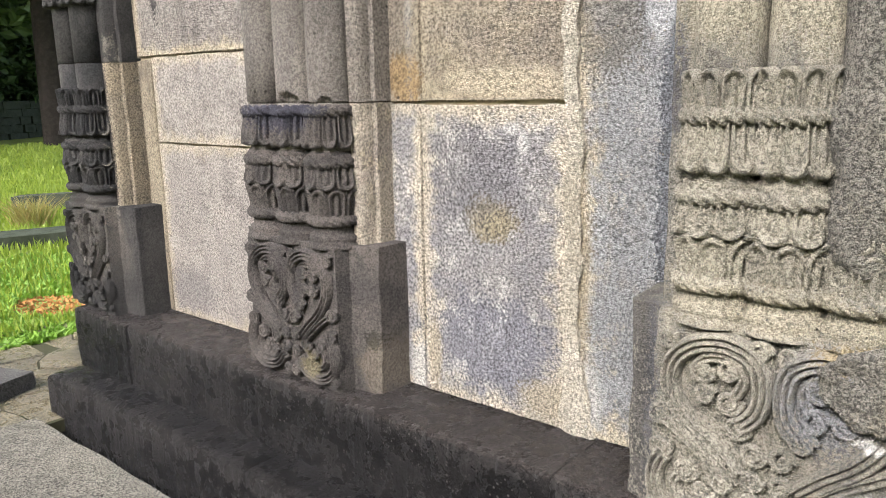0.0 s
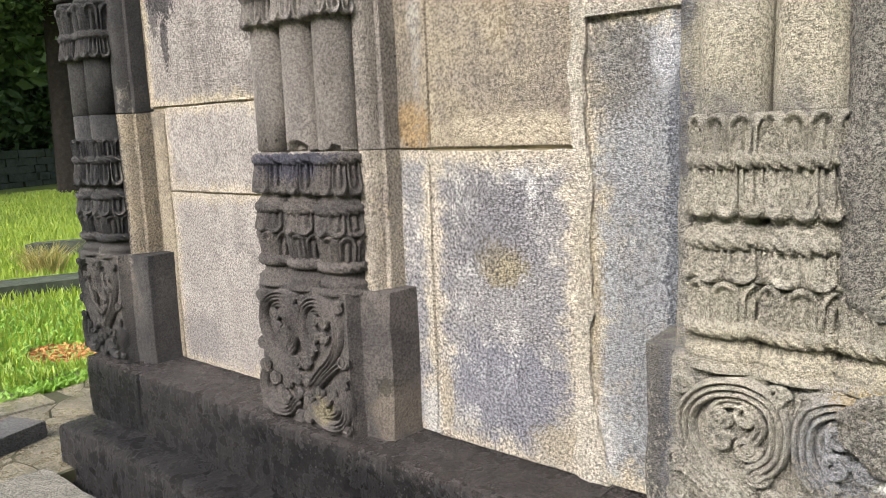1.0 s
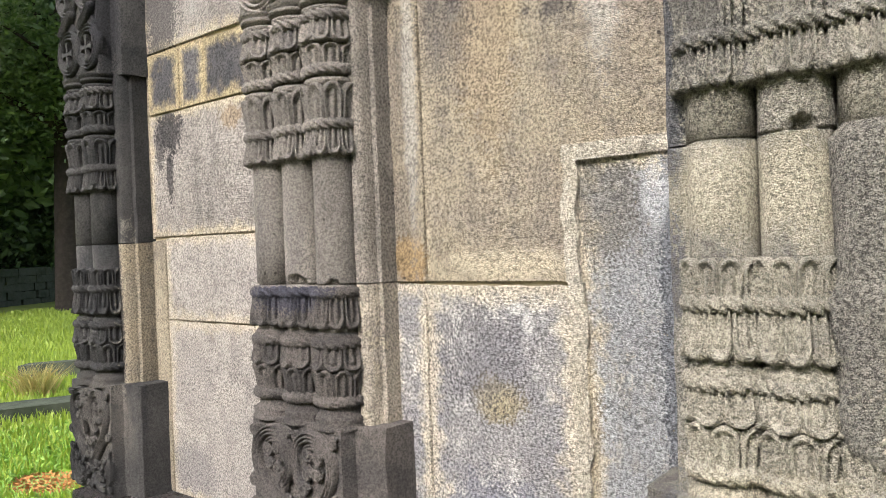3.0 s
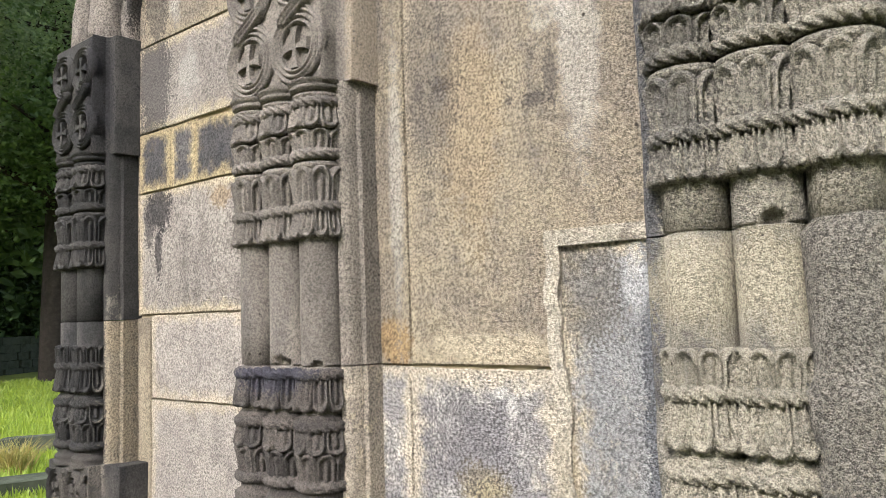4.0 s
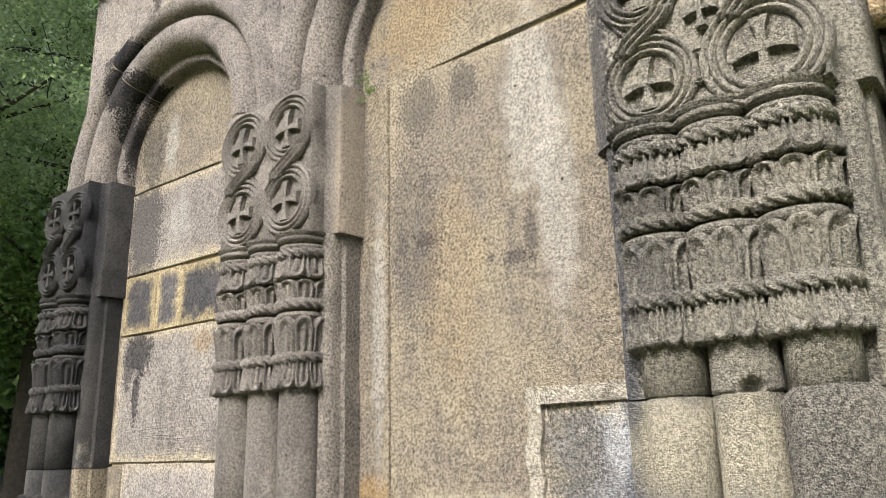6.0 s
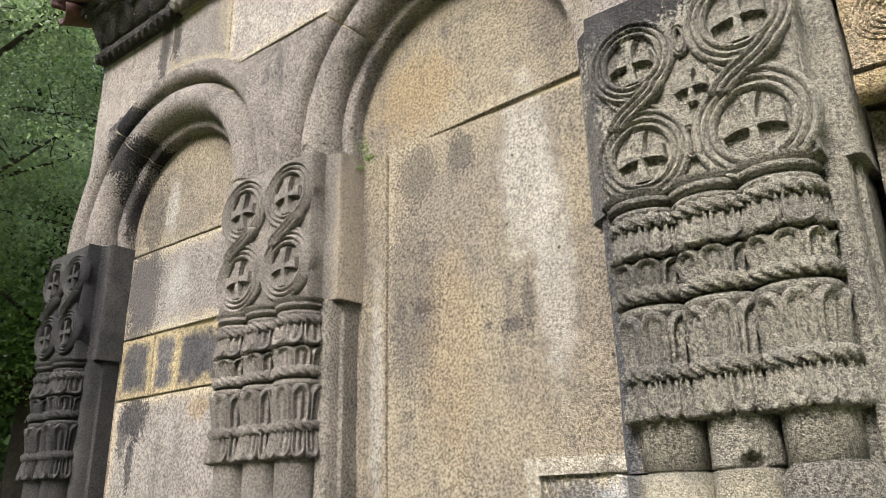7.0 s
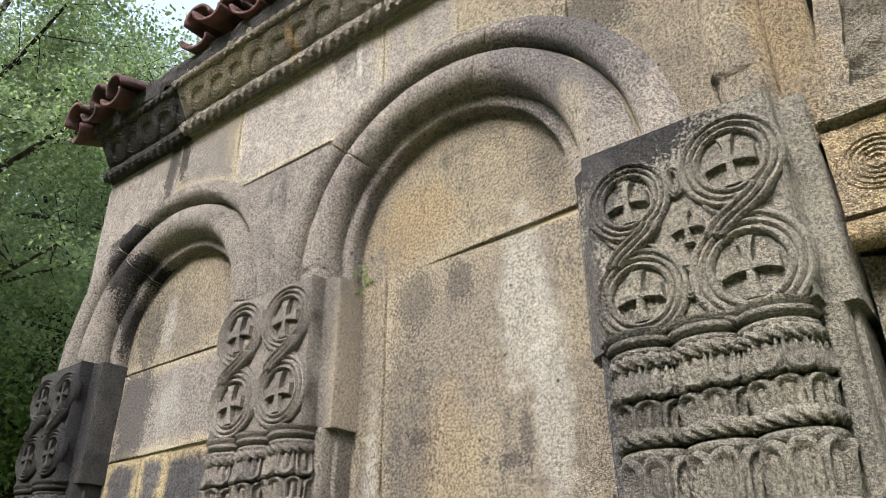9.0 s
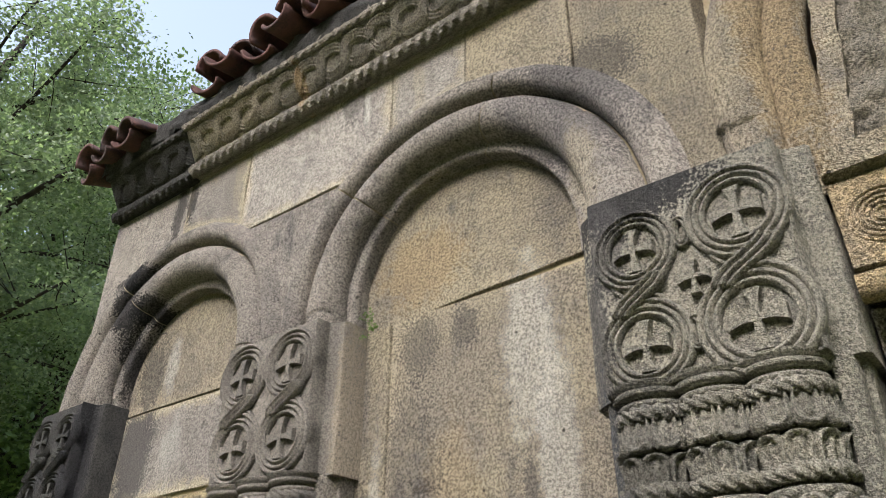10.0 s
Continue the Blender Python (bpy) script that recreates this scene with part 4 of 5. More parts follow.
CORN_Z = 3.90
for x0, x1, z0, z1, mat in ((-3.43, -2.80, 2.845, CORN_Z, ARCH_STONE), (-2.80, -2.35, 3.4, CORN_Z, TUFF_GREY), (-2.35, -1.49, 3.44, CORN_Z, TUFF_LILAC),
                            (-1.49, -1.13, 3.4, CORN_Z, TUFF_LILAC), (-1.13, -0.70, 3.3, CORN_Z, TUFF), (-0.70, -0.30, 2.845, CORN_Z, TUFF)):
    block(wall, x0, x1, z0, z1, UPPER_Y, mat, depth=0.2, step=0.022, low=lambda x, z0=z0: max(z0, above_arches(x)) if z0 != 3.44 or not -2.12 < x < -1.75 else 3.44 + 0.02 * (x + 2.1))
block(wall, -2.352, -1.60, 2.845, 3.436, UPPER_Y, ARCH_STONE, depth=0.2, step=0.022, low=lambda x: min(above_arches(x), 3.43), high=lambda x: 3.434)

# the next arch, stilted, with a rubble filling; the foot of its outer roll is broken
for off, rad, yy in ((0.0, 0.076, 1.612), (0.126, 0.056, 1.625)):
    bm = bmesh.new()
    pts = [(-0.235 + off, 2.84 + 0.012 * k) for k in range(-12, 23)] + [(0.665 - (0.90 - off) * math.cos(radians(a)), 3.1 + (0.90 - off) * math.sin(radians(a))) for a in range(2, 70, 4)]
    rows = []
    for i, (x, z) in enumerate(pts):
        p, q = pts[max(i - 1, 0)], pts[min(i + 1, len(pts) - 1)]
        t = Vector((q[0] - p[0], 0, q[1] - p[1])).normalized()
        s = t.cross(Vector((0, 1, 0)))
        row = []
        for k in range(25):
            w = math.pi * 1.16 * k / 24 - 0.25
            broken = off == 0.0 and k < 15 and z < 2.985 - 0.02 * (k > 8) + 0.012 * noise.noise((k * 0.7, 3, 1))
            q = rad * (0.84 + 0.05 * noise.noise((k * 0.5, z * 40, 7)) if broken else 1.0 + 0.025 * noise.noise((w * 2, z * 7, off)))
            row.append(Vector((x, yy, z)) + s * (q * 1.05 * math.cos(w)) + Vector((0, -1, 0)) * q * 0.88 * math.sin(w))
        rows.append(row)
    sheet(bm, rows)
    part("roll_moulding", bm, TUFF, wall, "tall roll moulding stained ochre by rain")


# ---- plinth: two courses of wet basalt ----
plinth = thing("plinth", (0, 0, 0), "two stepped courses of wet dark basalt under the wall", "plinth", kind="structure")


def course_stone(x0, x1, yf, yb, z0, z1, mat, worn=0.02, cut=0.0):
    """A long step stone with a worn front edge."""
    bm = bmesh.new()
    lay = bm.verts.layers.float.new("rim")
    n = max(4, int((x1 - x0) / 0.012))
    prof = [(yf + 0.004, z0), (yf, z0 + 0.3 * (z1 - z0)), (yf, z0 + 0.7 * (z1 - z0)), (yf + 0.002, z1 - worn), (yf + 0.3 * worn, z1 - 0.35 * worn), (yf + worn, z1)]
    for k in range(1, 5):
        prof.append((yf + worn + (yb - yf - worn) * k / 4, z1))
    rows = []
    for i in range(n + 1):
        x = x0 + 0.002 + (x1 - x0 - 0.004) * i / n
        end = False
        row = []
        for k, (y, z) in enumerate(prof):
            q = 0.0035 * noise.noise((x * 5, z * 9 + y * 5, yf * 7)) + 0.004 * noise.noise((x * 27, z * 27, y * 27)) + 0.003 * noise.noise((x * 70, z * 70, y * 70))
            top = 1.0 if 3 <= k <= 5 else 0.35
            bite = max(0.0, noise.noise((x * 8, yf * 5, 1.0)) - 0.12) * 0.012 + max(0.0, noise.noise((x * 31, yf * 5, 4.0)) - 0.2) * 0.012 if k in (3, 4, 5) else 0.0
            row.append((x, y + bite + q * (1.4 if k in (3, 4, 5) else 0.8) + (0.008 if end else 0), z - 0.7 * bite + 0.6 * q * (1 if k > 2 else 0) - (0.006 if end else 0) - cut * max(0.0, 0.25 - (x - x0))))
        rows.append(row)
    vs = sheet(bm, rows)
    # rim lightens the front edge: wear plus a wet highlight put into the colour
    for row in vs:
        for k, v in enumerate(row):
            v[lay] = 0.88 if k in (3, 4, 5) else 0.1
    for row, inward in ((vs[0], False), (vs[-1], True)):
        b = bm.verts.new((row[0].co.x, yb, z0))
        bm.faces.new([*row, b] if inward else [*reversed(row), b])
    return part("plinth_stone", bm, mat, plinth)


for x0, x1 in ((-3.50, -3.04), (-3.04, -2.15), (-2.15, -0.94), (-0.94, 0.2), (0.2, 1.0)):
    course_stone(x0, x1, 1.487 + (0.006 if x0 == -3.04 else 0), 1.78, 0.19, PLINTH_TOP, PLINTH, 0.014)
for x0, x1 in ((-3.53, -3.02), (-3.02, -2.02), (-2.02, -0.9), (-0.9, 0.3), (0.3, 1.0)):
    course_stone(x0, x1, 1.325 + (0.015 if x0 == -3.53 else 0), 1.50, -0.34, 0.20, PLINTH, 0.02, 0.10 if x0 == -3.53 else 0.0)

# ---- cornice and roof edge ----
cornice = thing("cornice", (0, 0, 0), "dark stone cornice with a carved interlace between rope mouldings", "cornice", kind="structure")


def cornice_piece(x0, x1, mat, zoff=0.0, yoff=0.0):
    bm = bmesh.new()
    prof = [(1.82, 3.895), (1.585, 3.895), (1.58, 3.93), (1.575, 3.955), (1.56, 3.962), (1.475, 4.115), (1.462, 4.118), (1.455, 4.15), (1.45, 4.22), (1.82, 4.24)]
    n = max(3, int((x1 - x0) / 0.05))
    rows = [[(x0 + 0.003 + (x1 - x0 - 0.006) * i / n, y + yoff + 0.004 * noise.noise((x0 + i, y * 9, z * 9)), z + zoff) for y, z in prof] for i in range(n + 1)]
    vs = sheet(bm, rows)
    bm.faces.new(vs[0]), bm.faces.new(list(reversed(vs[-1])))
    body = part("cornice_stone", bm, mat, cornice)
    for y, z, r in ((1.562, 3.922, 0.034), (1.462, 4.13, 0.02)):
        bm = bmesh.new()
        m = int((x1 - x0) / 0.005)
        rows = []
        for i in range(m + 1):
            x = x0 + (x1 - x0) * i / m
            row = []
            for k in range(12):
                w = math.tau * k / 12
                q = r * (0.68 + 0.42 * abs(math.sin(x * 58 + 2 * w)) + 0.14 * noise.noise((x * 9, w, r * 40)))
                row.append((x, y + yoff + q * math.cos(w), z + zoff + q * math.sin(w)))
            rows.append(row)
        sheet(bm, rows, True)
        part("rope_moulding", bm, mat, body)
    # guilloche: two ribbed bands that cross every 14 cm
    for ph in (0.0, math.pi):
        bm = bmesh.new()
        m = max(8, int((x1 - x0 - 0.02) / 0.008))
        pts = []
        for i in range(m + 1):
            x = x0 + 0.01 + (x1 - x0 - 0.02) * i / m
            w = x * math.tau / 0.28 + ph
            pts.append((x - 0.016 * math.sin(2 * w), -0.006 * math.cos(w), 0.048 * math.sin(w)))
        band(bm, pts, 0.0135, 3, 0.017)
        for v in bm.verts:
            h = v.co.z
            v.co.y += 1.518 - h * 0.556 + yoff
            v.co.z += 4.038 + zoff
        part("interlace_band", bm, mat, body)
    return body


cornice_piece(-3.42, -2.74, CORNICE_WET, -0.01, 0.01)
for x0, x1, mat in ((-2.74, -1.55, CORNICE), (-1.55, -0.75, CORNICE), (-0.75, 0.1, CORNICE), (0.1, 0.9, CORNICE)):
    cornice_piece(x0, x1, mat)

roof = thing("roof", (0, 0, 0), "low tiled roof with red clay eaves tiles", "roof", kind="structure")
bm = bmesh.new()
sheet(bm, [[(-3.48, 1.52, 4.20), (0.95, 1.52, 4.20)], [(-3.48, 1.47, 4.235), (0.95, 1.47, 4.235)], [(-3.55, 4.0, 5.2), (0.95, 4.0, 5.2)]])
part("roof_slope", bm, DARK_JOINT, roof, smooth=False)


def tile_mesh(upside):
    bm = bmesh.new()
    rows = []
    for k in range(7):
        f = k / 6
        r = 0.086 - 0.016 * f
        rows.append([(r * math.cos(w), 0.36 * f, (r * math.sin(w) if upside else -r * math.sin(w) * 0.75) + 0.004 * noise.noise((w, f * 3, 2.0))) for w in (math.pi * i / 10 for i in range(11))])
    sheet(bm, rows)
    me = mesh_of("tile", bm)
    return me


COVER, PAN = tile_mesh(True), tile_mesh(False)
rng = random.Random(7)
x = -3.52
while x < 0.7:
    lift = -0.075 if x < -2.75 else 0.03
    for me, dx, dz in () if rng.random() < 0.10 or -2.98 < x < -2.72 else ((PAN, 0.0, 0.06), (COVER, 0.085, 0.055)):
        ob = shared("roof_tile", me, TILE, roof, pose(x + dx + rng.uniform(-0.012, 0.012), 1.375 + rng.uniform(-0.06, 0.05), 4.205 + lift + dz + rng.uniform(-0.025, 0.02), 14 + rng.uniform(-9, 9), rng.uniform(-22, 22), rng.uniform(-16, 16)))
        sol = ob.modifiers.new("thickness", "SOLIDIFY")
        sol.thickness = 0.016
    x += 0.195

# ---- ground ----
def ground_z(x, y):
    if -3.45 < x < 1.3 and -1.4 < y < 3.9:
        return -0.35
    d = max(0.0, -x - 5.0)
    return -0.012 + 0.03 * noise.noise((x * 0.4, y * 0.4, 0)) * min(1, d * 0.5) + 0.006 * max(0, d - 8)


bm = bmesh.new()
xs = [-400, -200, -120, -80, -60, -45, -35, -28] + [-24 + 0.5 * i for i in range(41)] + [-3.46, -3.42, -1, 1.0, 1.28, 1.32, 2, 6, 15, 40, 120, 400]
ys = [-400, -120, -40, -15, -6, -3, -1.45, -1.35] + [-1 + 0.5 * i for i in range(36)] + [19, 24, 32, 45, 70, 120, 400]
sheet(bm, [[(x, y, ground_z(x, y)) for x in xs] for y in ys])
tagged(part("ground", bm, TURF), "bright green meadow grass running to the trees", "ground", kind="structure")

paving = thing("pavement", (0, 0, 0), "wet irregular flagstones and a worn concrete slab beside the wall", "pavement", kind="structure")
slab_box("joint_bed", -4.95, -3.4, 0.2, 3.6, -0.06, -0.003, SOIL, paving)
bm = bmesh.new()
rows = []
for i in range(41):
    x = -3.50 + 4.9 * i / 40
    # its unseen stretch to y -5 is added to keep bounced light neutral
    rows.append([(x + 0.01 * noise.noise((x * 3, y, 8)), y, -0.36 if k in (0, 6) else 0.012 + 0.004 * noise.noise((x * 5, y * 5, 0)) - (0.006 if k in (1, 5) else 0)) for k, y in enumerate((1.262 + 0.012 * noise.noise((x * 4, 0, 0)), 1.258 + 0.012 * noise.noise((x * 4, 0, 0)), 1.1, 0.4, -0.6, -5.0, -5.01))])
vs = sheet(bm, rows)
bm.faces.new(vs[0]), bm.faces.new(list(reversed(vs[-1])))
part("concrete_slab", bm, CONCRETE, paving, "worn sandy concrete slab")

rng = random.Random(11)
NI, NJ = 7, 10
corner = {(i, j): (-4.93 + 0.25 * i + rng.uniform(-0.075, 0.075), 0.25 + 0.34 * j + rng.uniform(-0.10, 0.10)) for i in range(NI) for j in range(NJ)}
edge_mid = {}
for i in range(NI - 1):
    for j in range(NJ - 1):
        q = [(i, j), (i + 1, j), (i + 1, j + 1), (i, j + 1)]
        cx, cy = (sum(corner[k][a] for k in q) / 4 for a in (0, 1))
        if cx > -3.46 and cy < 1.5:
            continue
        out = []
        for a, c in zip(q, q[1:] + q[:1]):
            key = tuple(sorted((a, c)))
            if key not in edge_mid:
                edge_mid[key] = ((corner[a][0] + corner[c][0]) / 2 + rng.uniform(-0.035, 0.035), (corner[a][1] + corner[c][1]) / 2 + rng.uniform(-0.035, 0.035))
            out += [corner[a], edge_mid[key]]
        out = [(cx + (x - cx) * 0.955, cy + (y - cy) * 0.96) for x, y in out]
        bm = bmesh.new()
        prism(bm, out, -0.05, (0.004 + rng.uniform(-0.006, 0.012)) if cx < -3.65 else 0.002, 0.004, 2, 0.016)
        part("flagstone", bm, FLAG, paving)


# ---- the blocked bay beside the near pier ----
def rough_face(name, x0, x1, z0, z1, y, mat, amp=0.03, step=0.03, left=None, label="", freq=6.0, parent=None, wide=None):
    bm = bmesh.new()
    nx, nz = max(2, int((x1 - x0) / step)), max(2, int((z1 - z0) / step))
    rows = []
    for j in range(nz + 1):
        z = z0 + (z1 - z0) * j / nz
        a = left(z) if left else x0
        row = []
        for i in range(nx + 1):
            x = a + ((a + (wide(z) if callable(wide) else wide) if wide else x1) - a) * i / nx
            f = noise.fractal((x * freq, z * freq, y * 3), 0.9, 2.1, 5) + 0.6 * abs(noise.noise((x * freq * 0.7, z * freq * 0.5, 9)))
            row.append((x, y - amp * f, z))
        rows.append(row)
    vs = sheet(bm, rows)
    ring = vs[0] + [r[-1] for r in vs[1:]] + list(reversed(vs[-1][:-1])) + [r[0] for r in reversed(vs[1:-1])]
    back = [bm.verts.new((v.co.x, 1.9, v.co.z)) for v in ring]
    for i in range(len(ring)):
        j = (i + 1) % len(ring)
        bm.faces.new((ring[i], back[i], back[j], ring[j]))
    return part(name, bm, mat, parent or wall, label)


edge_x = lambda z: -0.085 + 0.13 * (z - 2.8)
rough_face("rubble_filling", -0.02, 0.9, 2.80, 4.0, 1.625, RUBBLE, 0.045, 0.010, lambda z: edge_x(z) + 0.066, "rough rubble filling of a blocked arch", 8.0)
rough_face("filling_edge", -0.09, -0.03, 2.80, 4.0, 1.60, TUFF, 0.006, 0.008, lambda z: edge_x(z) + 0.006 + 0.006 * noise.noise((z * 14, 2, 0)), "", 9.0, None, 0.06)
rough_face("rubble_filling", -0.10, 0.9, 0.47, 2.44, 1.70, RUBBLE, 0.05, 0.02, None, "rough rubble filling of a blocked arch")
block(wall, -0.105, 0.9, 2.72, 2.80, 1.535, TUFF, depth=0.3, chip=0.02, wave=0.012, name="ledge_stone")
orn = block(wall, -0.103, 0.9, 2.485, 2.715, 1.56, TUFF_OCHRE, depth=0.3, chip=0.01, wave=0.006, name="carved_stone")
bm = bmesh.new()
for k in range(5):
    q = 0.016 + 0.0125 * k
    tube(bm, arc(-0.008, 2.603, q * 1.1, q, 0, 345, 23, 1.561), 0.0052, 6, True)
part("ring_ornament", bm, TUFF_OCHRE, orn)
bm = bmesh.new()
rows = []
for i in range(40):
    x = -0.10 + 1.0 * i / 39
    rows.append([(x, 1.585 + 0.04 * math.cos(w) + 0.006 * noise.noise((x * 12, w, 2)), 2.452 + 0.034 * math.sin(w)) for w in (math.tau * k / 10 for k in range(10))])
vs = sheet(bm, rows, True)
bm.faces.new(vs[0]), bm.faces.new(vs[-1])
part("roll_moulding", bm, TUFF_OCHRE, wall)

# rough mortar under the eaves tiles
bm = bmesh.new()
rows = []
for j in range(7):
    f = j / 6
    rows.append([(x, 1.452 - 0.012 * math.sin(math.pi * f) + 0.02 * noise.fractal((x * 11, f * 2, 5.0), 0.8, 2.0, 4), 4.135 + 0.115 * f + (0.02 * noise.noise((x * 7, 3, 1)) if j == 6 else 0)) for x in (-3.47 + 0.02 * k for k in range(215))])
rows.append([(x, 1.6, 4.25) for x in (-3.47 + 0.02 * k for k in range(215))])
sheet(bm, rows)
part("eaves_mortar", bm, CORNICE_WET, roof, "rough dark mortar bedding under the eaves tiles")

# torn plaster along the open joint and the stepped joint above it
rough_face("plaster_strip", -1.05, -0.95, 0.47, 1.40, 1.734, TORN, 0.014, 0.008, lambda z: -1.05 + 0.014 * noise.noise((z * 9, 0, 0)) - 0.03 * max(0.0, 0.7 - z), "torn cream plaster in an open joint", 16.0, None, lambda z: 0.048 + 0.02 * noise.noise((z * 13, 3, 0)) + 0.25 * max(0.0, 0.72 - z))
rough_face("plaster_strip", -1.06, -1.03, 1.40, 1.75, 1.733, TORN, 0.013, 0.008, lambda z: -1.058 + 0.01 * noise.noise((z * 11, 4, 0)), "lime ridge along a stepped joint", 16.0, None, 0.042)
rough_face("plaster_strip", -1.06, -0.74, 1.722, 1.766, 1.733, TORN, 0.013, 0.008, None, "lime ridge along a stepped joint", 16.0)

# grey repair over the broken third colonnette
bm = bmesh.new()
rows = []
for j in range(24):
    z = 1.09 + 0.62 * j / 23
    row = []
    for i in range(26):
        a = radians(178 + 190 * i / 25)
        q = (0.088 if z > 1.40 else 0.098) + (0.004 if z > 1.40 else 0.016) * noise.fractal((a * 2.2, z * 14, 3.3), 0.8, 2.0, 4) - (0.02 if j in (0, 23) else 0)
        row.append((-0.27 + q * 1.1 * math.cos(a), 1.548 + q * math.sin(a), z))
    rows.append(row)
sheet(bm, rows)
part("repair_patch", bm, REPAIR, near_pier, "rough grey repair on the broken colonnette").matrix_parent_inverse = Matrix.Translation((0.42, -1.475, -PLINTH_TOP))


# broken surface on the near base
bm = bmesh.new()
rows = []
for j in range(25):
    row = []
    for i in range(29):
        u, v = i / 14 - 1, j / 12 - 1
        k = max(0.0, 1 - (u * u + v * v) ** 2 * (1.0 + 0.9 * noise.noise((u * 2.3, v * 2.3, 5))))
        f = noise.fractal((u * 2.4, v * 2.0, 1.5), 0.8, 2.1, 5)
        row.append((-0.245 + 0.105 * u, 1.492 - (0.052 + 0.016 * f) * min(1.0, k * 2.2), 0.885 + 0.085 * v))
    rows.append(row)
sheet(bm, rows)
part("broken_surface", bm, REPAIR, near_pier, "rough grey break in the carving").matrix_parent_inverse = Matrix.Translation((0.42, -1.475, -PLINTH_TOP))


# ---- trees, far wall and grass ----
def leaf_mesh(name, centres, spread, count, size, seed, flat=0.6):
    """Many small folded leaves round branch ends."""
    g = np.random.default_rng(seed)
    c = np.asarray(centres)[g.integers(0, len(centres), count)]
    p = c + g.normal(0, 1, (count, 3)) * np.array([spread, spread, spread * flat])
    d = g.normal(0, 1, (count, 3))
    d[:, 2] = d[:, 2] * 0.5 - 0.35
    d /= np.linalg.norm(d, axis=1)[:, None]
    s = np.cross(d, g.normal(0, 1, (count, 3)))
    s /= np.linalg.norm(s, axis=1)[:, None]
    nrm = np.cross(d, s)
    L = size * g.uniform(0.6, 1.3, count)[:, None]
    v = np.stack([p - d * L * 0.5, p + s * L * 0.3 + nrm * L * 0.08, p + d * L * 0.5, p - s * L * 0.3 + nrm * L * 0.08], 1).reshape(-1, 3)
    i = np.arange(count) * 4
    f = np.concatenate([np.stack([i, i + 1, i + 2], 1), np.stack([i, i + 2, i + 3], 1)])
    me = bpy.data.meshes.new(name)
    me.from_pydata(v.tolist(), [], f.tolist())
    return me


def limb(bm, a, b, r0, r1, rng, sides=7, bend=0.3):
    a, b = Vector(a), Vector(b)
    n = 6
    off = Vector((rng.uniform(-1, 1), rng.uniform(-1, 1), rng.uniform(-0.3, 0.6))) * bend
    pts = [a.lerp(b, i / n) + off * math.sin(math.pi * i / n) for i in range(n + 1)]
    t = (b - a).normalized()
    s = t.cross(Vector((0.3, 0.9, 0.1))).normalized()
    w = t.cross(s)
    sheet(bm, [[p + (s * math.cos(math.tau * k / sides) + w * math.sin(math.tau * k / sides)) * (r0 + (r1 - r0) * i / n) * (1 + 0.12 * noise.noise(p * 2.0)) for k in range(sides)] for i, p in enumerate(pts)], True)
    return pts


def tree(label, at, height, spread, first, trunk_r, leaves, leaf_size, mat, seed, limbs=26, clump=0.75, arch=0.0):
    rng = random.Random(seed)
    t = thing("tree", at, label, "tree", "trees round the meadow")
    bm = bmesh.new()
    limb(bm, (0, 0, -0.3), (0.2, 0.1, height * 0.55), trunk_r, trunk_r * 0.55, rng, 12, 0.15)
    limb(bm, (0.2, 0.1, height * 0.54), (rng.uniform(-1, 1), rng.uniform(-1, 1), height * 0.92), trunk_r * 0.55, 0.05, rng, 9, 0.4)
    part("trunk", bm, mat and BARK, t)
    centres = []
    bm = bmesh.new()
    for i in range(limbs):
        f = (i + 0.5) / limbs
        z0 = first + (height * 0.85 - first) * f * 0.8
        a = i * 2.4 + rng.uniform(-0.4, 0.4)
        reach = spread * (0.55 + 0.45 * math.sin(math.pi * min(1, f * 0.9 + 0.15))) * rng.uniform(0.75, 1.1)
        end = (reach * math.cos(a), reach * math.sin(a), z0 + rng.uniform(0.05, 0.25) * height * (0.4 + f) - arch * reach)
        pts = limb(bm, (0.1, 0.05, z0), end, trunk_r * (0.34 - 0.2 * f), 0.02, rng, 6, 0.6)
        for k in (2, 3, 4, 5, 6):
            centres.append(pts[k])
            for _ in range(2):
                e = pts[k] + Vector((rng.uniform(-1, 1), rng.uniform(-1, 1), rng.uniform(-0.6, 0.8))) * spread * 0.28
                limb(bm, pts[k], e, 0.014, 0.005, rng, 4, 0.15)
                centres += [e, pts[k].lerp(e, 0.55)]
    part("limb", bm, BARK, t)
    me = leaf_mesh("crown", [tuple(c) for c in centres], clump, leaves, leaf_size, seed)
    me.materials.append(mat)
    tagged(new("crown", me), "green leafy crown").parent = t
    return t


tree("tall dark broadleaf tree with a thick trunk on the meadow", (-21.0, 9.3, 0.0), 20.0, 6.0, 4.2, 0.42, 120000, 0.15, LEAF_DARK, 3, 34, 0.6)
tree("light green leafy tree beside the meadow", (-15.5, 3.6, 0.0), 16.5, 5.2, 6.0, 0.3, 95000, 0.10, LEAF, 5, 30, 0.25)
tree("tall broadleaf tree behind the church", (-19.0, 13.5, 0.0), 15.0, 4.6, 4.5, 0.3, 85000, 0.10, LEAF, 8, 28, 0.42)
for i, (x, y, h, s) in enumerate(((-34, 10, 19, 6.5), (-36, 18, 20, 7), (-31, 15.5, 17, 6), (-40, 14, 22, 7.5), (-33, 23, 19, 6.5), (-27, 5.5, 17, 6), (-44, 21, 22, 8))):
    tree("broadleaf tree of the dark wood beyond the meadow or added out of view", (x, y, 0.0), h, s, 2.6, 0.35, 22000, 0.42, LEAF_DARK if i % 3 else LEAF, 20 + i, 24, 1.0)

